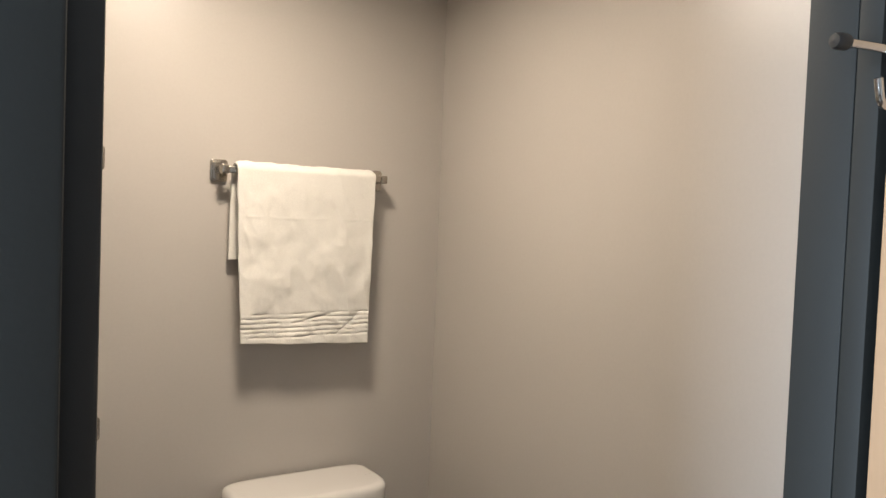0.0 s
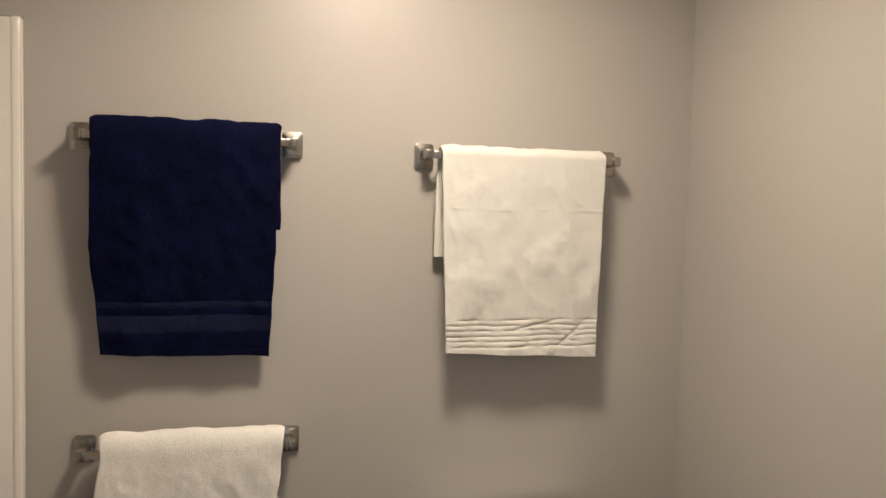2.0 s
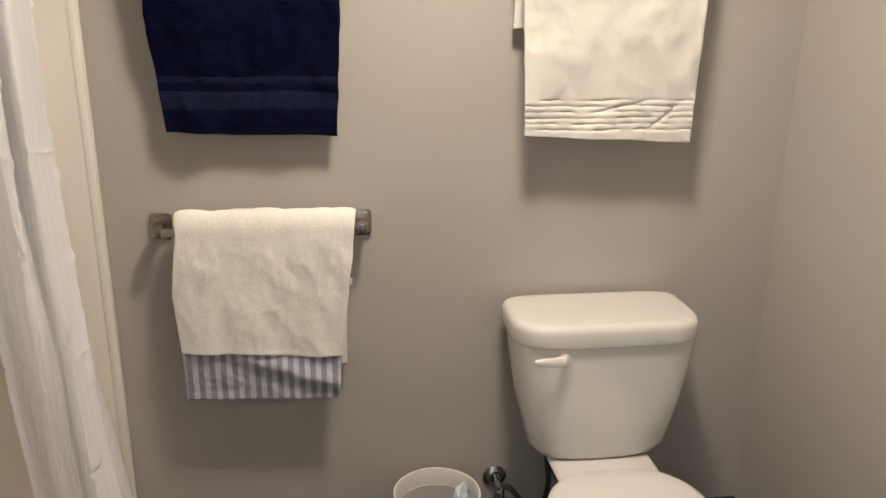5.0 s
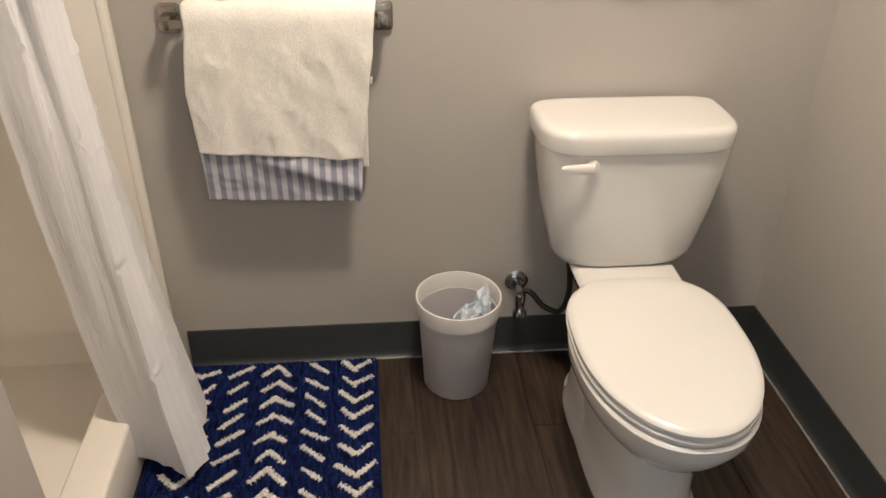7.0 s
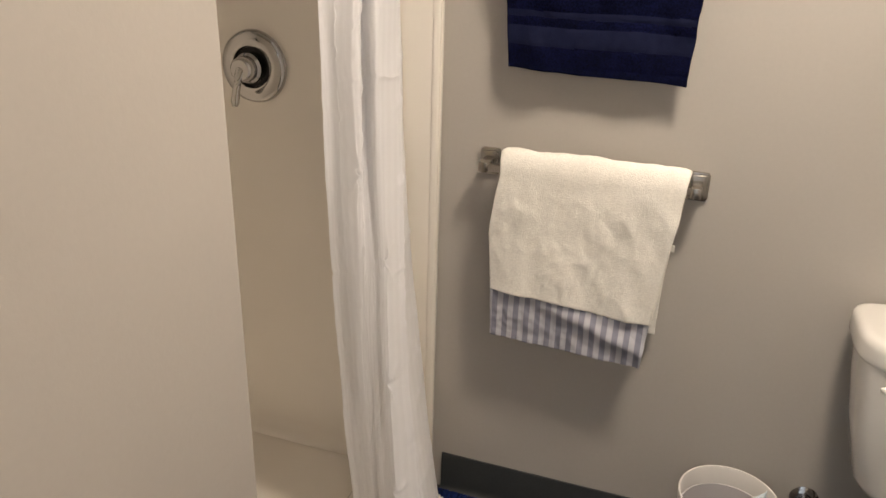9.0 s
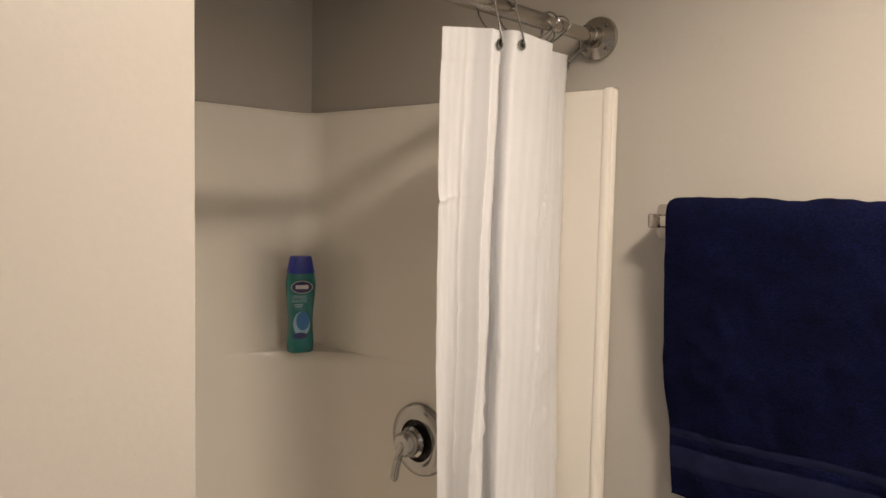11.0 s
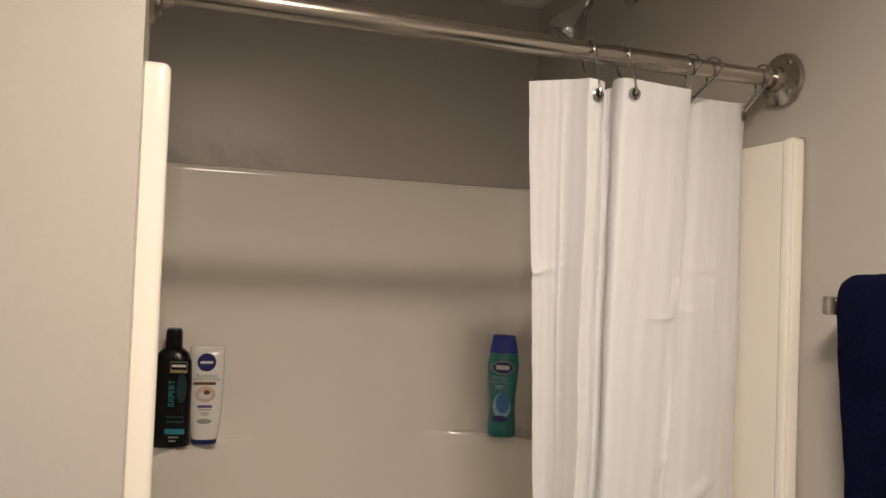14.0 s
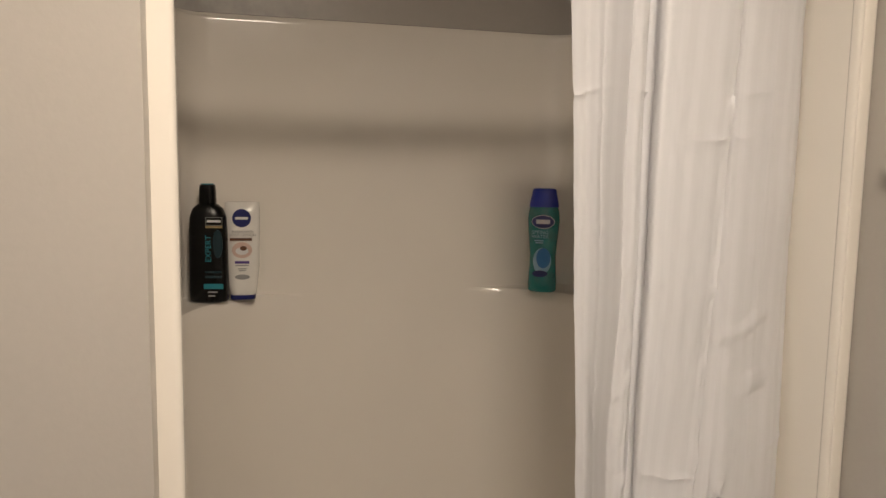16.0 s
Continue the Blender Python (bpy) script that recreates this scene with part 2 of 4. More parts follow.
# ---- the rooms' shell ----
CEIL_Z, BACK_X, STALL_Y, LEFT_X = 2.386, -2.55, -0.925, -1.561
DOOR_Y0, DOOR_Y1, DOOR_X0, DOOR_X1, DOOR_H = -1.68, -1.62, -1.37, -0.495, 2.08


def structure(name, bm, material, label, category="wall", smooth=False):
    return tagged(part(name, bm, material, smooth=smooth), label, category, kind="structure")


structure("wall_north", box(-2.67, 0.12, 0, 0.12, 0, CEIL_Z), PAINT, "warm grey painted wall behind towel bars and toilet")
structure("wall_east", box(0, 0.12, -1.62, 0, 0, CEIL_Z), PAINT, "warm grey painted wall beside the toilet")
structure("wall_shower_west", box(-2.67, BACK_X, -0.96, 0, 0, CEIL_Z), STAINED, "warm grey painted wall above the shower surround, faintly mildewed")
structure("wall_west", prism([(-2.67, -0.96), (-2.67, -1.08), (-1.68, -1.08), (-1.68, -1.62), (LEFT_X, -1.62), (LEFT_X, STALL_Y), (-1.70, STALL_Y), (-1.70, -0.96)], 0, CEIL_Z),
          PAINT, "warm grey painted wall ending beside the shower")
# the door wall in one mesh, with its opening
bm = prism([(-3.3, DOOR_Y0), (DOOR_X0, DOOR_Y0), (DOOR_X0, DOOR_Y1), (-3.3, DOOR_Y1)], 0, CEIL_Z)
prism([(DOOR_X1, DOOR_Y0), (0.9, DOOR_Y0), (0.9, DOOR_Y1), (DOOR_X1, DOOR_Y1)], 0, CEIL_Z, bm)
prism([(DOOR_X0, DOOR_Y0), (DOOR_X1, DOOR_Y0), (DOOR_X1, DOOR_Y1), (DOOR_X0, DOOR_Y1)], DOOR_H, CEIL_Z, bm)
structure("wall_south", bm, PAINT, "warm grey painted wall with the bathroom doorway")
structure("ceiling", box(-2.67, 0.12, -1.68, 0.12, CEIL_Z, CEIL_Z + 0.1), CEIL, "off-white textured bathroom ceiling", "ceiling")
# the hall behind the doorway
structure("hall_ceiling", box(-3.3, 0.9, -4.4, -1.68, CEIL_Z, CEIL_Z + 0.1), CEIL, "off-white hall ceiling", "ceiling")
structure("hall_wall_east", box(0.9, 1.0, -4.4, -1.62, 0, CEIL_Z), PAINT, "warm grey painted hall wall")
structure("hall_wall_south", box(-3.3, 1.0, -4.5, -4.4, 0, CEIL_Z), PAINT, "warm grey painted hall wall")
bm = box(-3.3, -3.2, -4.4, -2.66, 0, CEIL_Z)
box(-3.3, -3.2, -1.82, -1.68, 0, CEIL_Z, bm=bm)
box(-3.3, -3.2, -2.66, -1.82, 0, 0.85, bm=bm)
box(-3.3, -3.2, -2.66, -1.82, 2.05, CEIL_Z, bm=bm)
structure("hall_wall_west", bm, PAINT, "warm grey painted hall wall with a window opening")
# steel door frame: hall face, reveal and stop, with its dark seal
frame_ob = thing("door_frame", "dark blue-grey enamelled steel door frame", "door frame", kind="structure")
part("jamb", box(-1.455, -1.331, -1.690, -1.604, 0, 2.05, 0.003), FRAME, frame_ob)
part("seal", box(-1.331, -1.306, -1.652, -1.606, 0, 2.05, 0.003), SEAL, frame_ob, "black rubber seal")
part("jamb", box(-0.531, -0.440, -1.6625, -1.604, 0, 2.05, 0.001), FRAME, frame_ob)
part("rabbet", box(-0.5305, -0.440, -1.690, -1.6635, 0, 2.05, 0.0008), FRAME, frame_ob)
part("head", box(-1.455, -0.440, -1.690, -1.604, 2.05, 2.13, 0.003), FRAME, frame_ob)
# the door stands open into the hall
door = thing("door", "open tan wood-veneer door folded back into the hall", "door", (-0.492, -1.694, 0))
part("door_leaf", box(-0.036, 0.008, -0.80, -0.006, 0.012, 2.04, 0.002), DOORWOOD, door)
hook = thing("robe_hook", "chrome double robe hook with a black rubber tip on the door", "hook", (-0.529, -1.716, 1.726))
part("back_plate", lathe([(0.0, 0), (0.019, 0), (0.021, 0.003), (0.018, 0.006), (0.0, 0.007)], 24, pose(0, 0, 0, 0, -90, 0), close=False), CHROME, hook)
part("upper_prong", tube(curve_pts([(-0.004, 0, 0), (-0.04, 0.003, 0.002), (-0.090, 0.015, 0.003)], 10), [0.0045] * 10), CHROME, hook)
part("rubber_tip", lathe([(0.0, 0), (0.007, 0.001), (0.0085, 0.004), (0.0085, 0.016), (0.007, 0.019), (0, 0.02)], 20,
                         pose(-0.088, 0.0145, 0.003, 0, -90, -14), close=False), SEAL, hook, "black rubber tip")
part("lower_prong", tube(curve_pts([(-0.004, 0, -0.015), (-0.02, 0, -0.05), (-0.045, 0.0, -0.055), (-0.055, 0.0, -0.03)], 14), 0.0045), CHROME, hook)


# ---- floor, cove base ----
sub = structure("floor", box(-3.3, 1.0, -4.4, 0.0, -0.08, -0.004), DARKHOLE, "dark brown wood-look vinyl plank floor", "floor")
hall_floor_mat = mat("hall_floor_vinyl", (0.10, 0.07, 0.05), 0.45, scale=5, col2=(0.05, 0.034, 0.025), stretch=(8, 0.7, 1))
structure("hall_floor", box(-3.3, 0.9, -4.4, -1.694, -0.004, 0.0), hall_floor_mat, "dark brown wood-look hall floor", "floor")


def cove(length):
    """A rubber cove base profile along x, its back on y = 0."""
    prof = [(0, 0.0), (-0.018, 0.0), (-0.018, 0.002), (-0.012, 0.005), (-0.008, 0.012), (-0.005, 0.022), (-0.0045, 0.108), (-0.003, 0.115), (0, 0.116)]
    bm = bmesh.new()
    a = [bm.verts.new((0, y, z)) for y, z in prof]
    b = [bm.verts.new((length, y, z)) for y, z in prof]
    for i in range(len(prof) - 1):
        bm.faces.new((a[i], b[i], b[i + 1], a[i + 1]))
    bm.faces.new(a), bm.faces.new(b[::-1])
    bmesh.ops.recalc_face_normals(bm, faces=bm.faces)
    return bm


def bead(length):
    bm = bmesh.new()
    n = max(8, int(length / 0.02))
    return tube([(i / n * length, -0.0195 + 0.0008 * nz(i * 0.9, 3), 0.0022) for i in range(n + 1)], [0.0028 + 0.0012 * nz(i * 0.7, 8) for i in range(n + 1)], 6, bm)


for nm, m, ln in (("baseboard_north", pose(-1.60, 0, 0), 1.60), ("baseboard_east", pose(0, 0, 0, 0, 0, -90), 1.60), ("baseboard_west", pose(LEFT_X, -1.604, 0, 0, 0, 90), 0.66)):
    bb = tagged(part(nm, cove(ln), RUBBER), "dark grey rubber cove base along the wall", "baseboard", kind="structure")
    bb.matrix_world = m
    cb = part("caulk_bead", bead(ln), CAULK, bb, "pale caulk line")

# ---- shower stall: one moulded unit, pan, surround with corner ledges ----
XI, YI0, YI1, XF = -2.525, -0.027, -0.935, -1.624      # inner planes and front plane
SUR_TOP, LEDGE_Z, THRESH = 1.905, 1.293, 0.155


def plan(rad, inset=0.0, n=14):
    """The U of the surround's inside, from the far front to the near front, with corner radius rad."""
    pts = [(XF, YI0 - inset)]
    x, y0, y1 = XI + inset, YI0 - inset, YI1 + inset
    for i in range(n + 1):
        a = math.pi / 2 * i / n
        pts.append((x + rad - rad * math.sin(a), y0 - rad + rad * math.cos(a)))
    for k in range(1, 8):
        pts.append((x, y0 - rad + (y1 + rad - y0 + rad) * k / 8))
    for i in range(n + 1):
        a = math.pi / 2 * i / n
        pts.append((x + rad - rad * math.cos(a), y1 + rad - rad * math.sin(a)))
    pts.append((XF, y1))
    return pts


stall = thing("shower_stall", "glossy almond one-piece acrylic shower stall with corner ledges", "shower", (0, 0, 0), kind="structure")
bm = bmesh.new()
levels = [(0.05, 0.05, 0.10), (0.055, 0.03, 0.13), (0.07, 0.012, 0.19), (0.12, 0.0, 0.25), (0.7, 0.0, 0.27), (LEDGE_Z - 0.05, 0.0, 0.28), (LEDGE_Z - 0.03, 0.0, 0.28), (LEDGE_Z - 0.010, 0.0, 0.275),
          (LEDGE_Z - 0.003, 0.0, 0.262), (LEDGE_Z - 0.001, 0.0, 0.235), (LEDGE_Z, 0.0, 0.12), (LEDGE_Z + 0.006, 0.0, 0.085), (LEDGE_Z + 0.02, 0.0, 0.07), (LEDGE_Z + 0.05, 0.0, 0.07), (SUR_TOP - 0.05, 0.0, 0.07),
          (SUR_TOP - 0.016, 0.0, 0.07), (SUR_TOP - 0.010, 0.0, 0.07), (SUR_TOP - 0.003, -0.003, 0.066), (SUR_TOP, -0.012, 0.06), (SUR_TOP, -0.024, 0.05)]
rows = [[bm.verts.new((x, y, z)) for x, y in plan(r, ins)] for z, ins, r in levels]
for a, b in zip(rows, rows[1:]):
    for i in range(len(a) - 1):
        bm.faces.new((a[i], a[i + 1], b[i + 1], b[i]))
bmesh.ops.recalc_face_normals(bm, faces=bm.faces)
part("surround", bm, ACRYLIC, stall)
for y0, y1 in ((-0.0295, -0.0015), (-0.9325, -0.898)):
    part("front_flange", box(XF - 0.024, XF, y0, y1, 0.0, SUR_TOP + 0.001, 0.009, 4), ACRYLIC, stall)
bm = box(XF - 0.120, XF - 0.026, -0.934, -0.035, 0.0, THRESH, 0.010, 3)
part("threshold", bm, ACRYLIC, stall)


def pan_floor(u, v):
    x, y = XI + 0.03 + u * (XF - 0.07 - XI - 0.03), YI1 + 0.02 + v * (YI0 - YI1 - 0.04)
    return (x, y, 0.045 + 0.02 * min(1, math.hypot(x + 2.05, y + 0.46) / 0.5) + 0.0)


part("pan", sheet(pan_floor, 24, 24), ACRYLIC, stall)

# mixing valve on the surround
valve = thing("shower_valve", "round chrome shower mixing valve with a lever", "valve", (-2.095, YI0, 1.125))
part("escutcheon", lathe([(0.0, 0.0), (0.085, 0.0), (0.087, 0.003), (0.085, 0.012), (0.078, 0.018), (0.056, 0.022), (0.050, 0.020), (0.047, 0.008), (0.0, 0.008)], 48, pose(0, 0, 0, 90, 0, 0), close=False), CHROME, valve)
part("shadow_gap", lathe([(0.0365, 0.0085), (0.0465, 0.0085), (0.0465, 0.0095), (0.0365, 0.0095)], 40, pose(0, 0, 0, 90, 0, 0), close=False), DARKHOLE, valve, "dark gap round the hub")
part("hub", lathe([(0.036, 0.008), (0.036, 0.034), (0.030, 0.040), (0.029, 0.062), (0.023, 0.069), (0.0, 0.070)], 32, pose(0, 0, 0, 90, 0, 0), close=False), CHROME, valve)
part("handle", tube(curve_pts([(0.0, -0.058, 0.0), (-0.006, -0.068, -0.022), (-0.012, -0.073, -0.055), (-0.015, -0.075, -0.084)], 12), [0.015, 0.014, 0.012, 0.011, 0.010, 0.009, 0.009, 0.009, 0.0095, 0.010, 0.010, 0.006], 16), CHROME, valve)

# shower head
head = thing("wall_shower", "small chrome shower head on a bent wall arm", "shower head", (-2.106, 0, 2.293))
part("wall_flange", lathe([(0.0, 0.0005), (0.036, 0.0005), (0.037, 0.004), (0.026, 0.010), (0.012, 0.014), (0.0, 0.014)], 32, pose(0, 0, 0, 90, 0, 0), close=False), CHROME, head)
arm = curve_pts([(0, -0.006, 0), (0, -0.045, 0.002), (-0.008, -0.078, -0.010), (-0.018, -0.098, -0.034)], 18)
part("arm", tube(arm, 0.0095, 16), CHROME, head)
d = Vector((-0.30, -0.45, -0.84)).normalized()
hm = Matrix.Translation((-0.018, -0.097, -0.032)) @ d.to_track_quat("Z", "Y").to_matrix().to_4x4()
part("ball_joint", lathe([(0.0, -0.004), (0.013, 0.0), (0.015, 0.010), (0.012, 0.020), (0.013, 0.024)], 24, hm, close=False), CHROME, head)
part("bell", lathe([(0.012, 0.018), (0.017, 0.030), (0.030, 0.052), (0.038, 0.068), (0.040, 0.086), (0.037, 0.092), (0.034, 0.090), (0.0, 0.088)], 32, hm, close=False), CHROME, head)

# ---- curtain rod and curtain ----
ROD_X, ROD_Z = -1.673, 2.002
rod = thing("curtain_rod", "brushed nickel shower curtain rod between two round wall flanges", "curtain rod", (ROD_X, -0.465, ROD_Z))
part("outer_tube", tube([(0, -0.462, 0), (0, 0.278, 0), (0, 0.281, 0)], [0.0146, 0.0146, 0.0130], 28), NICKEL, rod)
part("inner_tube", tube([(0, 0.27, 0), (0, 0.462, 0)], 0.0128, 28), NICKEL, rod)
for s in (1, -1):
    m = pose(0, s * 0.4645, 0, 90 * s, 0, 0)
    fl = part("wall_flange", lathe([(0.0, 0.0005), (0.040, 0.0005), (0.042, 0.004), (0.040, 0.010), (0.030, 0.014), (0.020, 0.018), (0.018, 0.030), (0.0, 0.030)], 40, m, close=False), NICKEL, rod)
    for a in (45, 135, 225, 315):
        part("screw", lathe([(0.0, 0.010), (0.0042, 0.010), (0.0042, 0.0145), (0.003, 0.016), (0, 0.016)], 10, m @ pose(0.031 * math.cos(radians(a)), 0.031 * math.sin(radians(a)), 0), close=False), CHROME, fl)

TOPC = [(-1.692, -0.430), (-1.688, -0.398), (-1.676, -0.374), (-1.650, -0.356), (-1.650, -0.336), (-1.684, -0.318), (-1.708, -0.306), (-1.702, -0.292), (-1.672, -0.306), (-1.648, -0.300), (-1.645, -0.250), (-1.648, -0.202),
        (-1.662, -0.184), (-1.705, -0.172), (-1.735, -0.176), (-1.732, -0.150), (-1.712, -0.128), (-1.708, -0.090), (-1.712, -0.052), (-1.724, -0.034)]
BOTC = [(-1.655, -0.385), (-1.635, -0.393), (-1.612, -0.402), (-1.594, -0.410), (-1.586, -0.407), (-1.598, -0.394), (-1.606, -0.386), (-1.596, -0.392), (-1.572, -0.418), (-1.550, -0.440), (-1.526, -0.464), (-1.505, -0.434),
        (-1.484, -0.398), (-1.500, -0.366), (-1.530, -0.350), (-1.536, -0.325), (-1.520, -0.290), (-1.526, -0.240), (-1.545, -0.180), (-1.575, -0.120)]
PINCH = [(12.0 / 19, 0.14), (12.0 / 19, 0.275), (12.1 / 19, 0.40), (9.9 / 19, 0.60), (10.0 / 19, 0.735), (10.0 / 19, 0.865), (12.4 / 19, 0.36), (12.3 / 19, 0.52), (3.0 / 19, 0.5), (16.0 / 19, 0.45)]
NU = 260
top_line = curve_pts([(x, y, 0) for x, y in TOPC], NU + 1)
mid_line = curve_pts([(0.6 * x + 0.4 * bx - 0.010 / (1 + math.exp(-(i - 12.6) * 4)) - 0.036 + 0.010 * i / 19 - 0.024 * max(0.0, 1 - i / 9) + 0.026 * math.exp(-((i - 6.6) / 1.3) ** 2), 0.6 * y + 0.4 * by + 0.030 - 0.024 * i / 19 - 0.010 * math.exp(-((i - 2.3) / 1.4) ** 2) + 0.016 * max(0.0, 1 - i / 6) + 0.014 * max(0.0, (i - 14) / 5), 0) for i, ((x, y), (bx, by)) in enumerate(zip(TOPC, BOTC))], NU + 1)
bot_line = curve_pts([(x, y, 0) for x, y in BOTC], NU + 1)
CUR_TOP, CUR_BOT = 1.965, 0.055


def curtain_at(u, v):
    i = round(u * NU)
    a, b, c = (1 - v) * (1 - 2 * v), 4 * v * (1 - v), v * (2 * v - 1)
    p = top_line[i] * a + mid_line[i] * b + bot_line[i] * c
    if 3 / 19 < u < 10 / 19:
        k = max(0.0, min(1.0, (v - 0.34) / 0.32))
        k, w = 0.9 * k * k * (3 - 2 * k), (u - 3 / 19) * 19 / 7
        j0, j1 = round(3 / 19 * NU), round(10 / 19 * NU)
        e0, e1 = (top_line[j] * a + mid_line[j] * b + bot_line[j] * c for j in (j0, j1))
        p = p.lerp(e0.lerp(e1, w), k)
    z = CUR_TOP + (CUR_BOT - CUR_TOP) * v + (-0.010 + 0.018 * u + 0.004 * math.sin(u * 19)) * (1 - v)
    sway = math.sin(v * 5.5 + u * 2.0) * 0.008 * v
    crease = 0.0
    for c, s in ((0.139, 0.2), (0.172, 0.9), (0.275, 0.4), (0.41, 0.7), (0.52, 0.1), (0.615, 0.3), (0.77, 0.8), (0.90, 0.5)):
        dv = v - c - 0.0022 * math.sin(u * 23 + s * 9) - 0.0012 * nz(u * 30, s * 20)
        crease += math.exp(-abs(dv) / (0.0034 if dv < 0 else 0.0020)) * max(0.0, 0.0005 + 0.0058 * nz(u * 8, c * 40))
    for fu, fd in ((1.6 / 19, 0.007), (2.9 / 19, 0.006), (4.2 / 19, 0.004), (6.5 / 19, 0.004), (11.6 / 19, 0.006), (15.6 / 19, 0.006), (17.0 / 19, 0.003)):
        du = (u - fu - 0.006 * nz(v * 7, fu * 30)) / 0.006
        crease += 0.6 * fd * math.exp(-du * du) * (0.6 + 0.6 * nz(v * 5, fu * 50))
        near = math.exp(-((u - fu) / 0.035) ** 2)
        crease += near * 0.008 * max(0.0, nz(v * 62 + u * 9, fu * 20 + u * 14, 4.0) - 0.14) * min(1, v * 3)
    # a pressed-in pleat, crumpled along its length
    pleat = 1 / (1 + math.exp(-(u - 11.75 / 19 - 0.004 * nz(v * 4, 3.0)) / 0.0016)) / (1 + math.exp((u - 12.45 / 19 - 0.006 * nz(v * 5, 8.0)) / 0.0016))
    crease += pleat * (-0.014 + 0.018 * max(0.0, nz(v * 70 + u * 30, 6.0, 2.0) - 0.1)) * min(1, v * 8)
    for pu, pv in PINCH:
        dx, dz = (u - pu) * 1.0, (v - pv) * 1.9
        r = math.hypot(dx, dz)
        if r < 0.12:
            th = math.atan2(dz, dx)
            ray = max(0.0, math.cos(3 * th + pv * 37 + 1.3 * nz(th * 2, pv * 20))) ** 3
            crease += -0.006 * math.exp(-(r / 0.012) ** 2) + 0.0062 * ray * math.exp(-(r / 0.045) ** 2) * min(1, r / 0.012)
    crease -= 0.0011 * max(0.0, min(1.0, (v - 0.0245) / 0.0018)) * (1 if v < 0.2 else max(0.0, 1 - (v - 0.2) * 5))   # doubled header
    pucker = 0.0006 * nz(u * 60, v * 260, 1.0) * max(0.0, 1 - v / 0.04) + 0.0035 * nz(u * 7, v * 9, 2.0) * min(1, v * 4) + 0.0010 * nz(u * 40, v * 16, 5.0) + 0.0007 * nz(u * 85, v * 60, 9.0)
    return (p.x + sway + crease + pucker, p.y + 0.006 * nz(u * 7, v * 9, 7.0) * v + pucker * 0.6, z)


curtain = thing("shower_curtain", "white satin-striped shower curtain drawn to the wall with creases", "curtain", (0, 0, 0))
bm = sheet(curtain_at, NU, 560)
cloth = part("curtain_cloth", bm, CURTAIN, curtain)
# satin stripes along the drop
nt = CURTAIN.node_tree
uvn = nt.nodes.new("ShaderNodeUVMap")
wv = nt.nodes.new("ShaderNodeTexWave")
wv.bands_direction, wv.wave_profile = "X", "SIN"
wv.inputs["Scale"].default_value, wv.inputs["Distortion"].default_value = 11.0, 1.2
nt.links.new(uvn.outputs[0], wv.inputs["Vector"])
mr = nt.nodes.new("ShaderNodeMapRange")
mr.inputs[1].default_value, mr.inputs[2].default_value, mr.inputs[3].default_value, mr.inputs[4].default_value = 0.35, 0.65, 0.40, 0.56
nt.links.new(wv.outputs[1], mr.inputs[0])
nt.links.new(mr.outputs[0], nt.nodes["Principled BSDF"].inputs["Roughness"])
wv2 = nt.nodes.new("ShaderNodeTexWave")
wv2.bands_direction, wv2.wave_profile = "X", "SIN"
wv2.inputs["Scale"].default_value, wv2.inputs["Distortion"].default_value = 37.0, 0.4
nt.links.new(uvn.outputs[0], wv2.inputs["Vector"])
add = nt.nodes.new("ShaderNodeMath")
add.operation = "MULTIPLY_ADD"
add.inputs[1].default_value = 0.35
nt.links.new(wv2.outputs[1], add.inputs[0]), nt.links.new(wv.outputs[1], add.inputs[2])
tint = nt.nodes.new("ShaderNodeMapRange")
tint.inputs[1].default_value, tint.inputs[2].default_value, tint.inputs[3].default_value, tint.inputs[4].default_value = 0.3, 1.1, 0.966, 1.01
nt.links.new(add.outputs[0], tint.inputs[0])
hsv = nt.nodes.new("ShaderNodeHueSaturation")
pb = nt.nodes["Principled BSDF"]
nt.links.new(pb.inputs["Base Color"].links[0].from_socket, hsv.inputs["Color"])
nt.links.new(tint.outputs[0], hsv.inputs["Value"]), nt.links.new(hsv.outputs[0], pb.inputs["Base Color"])
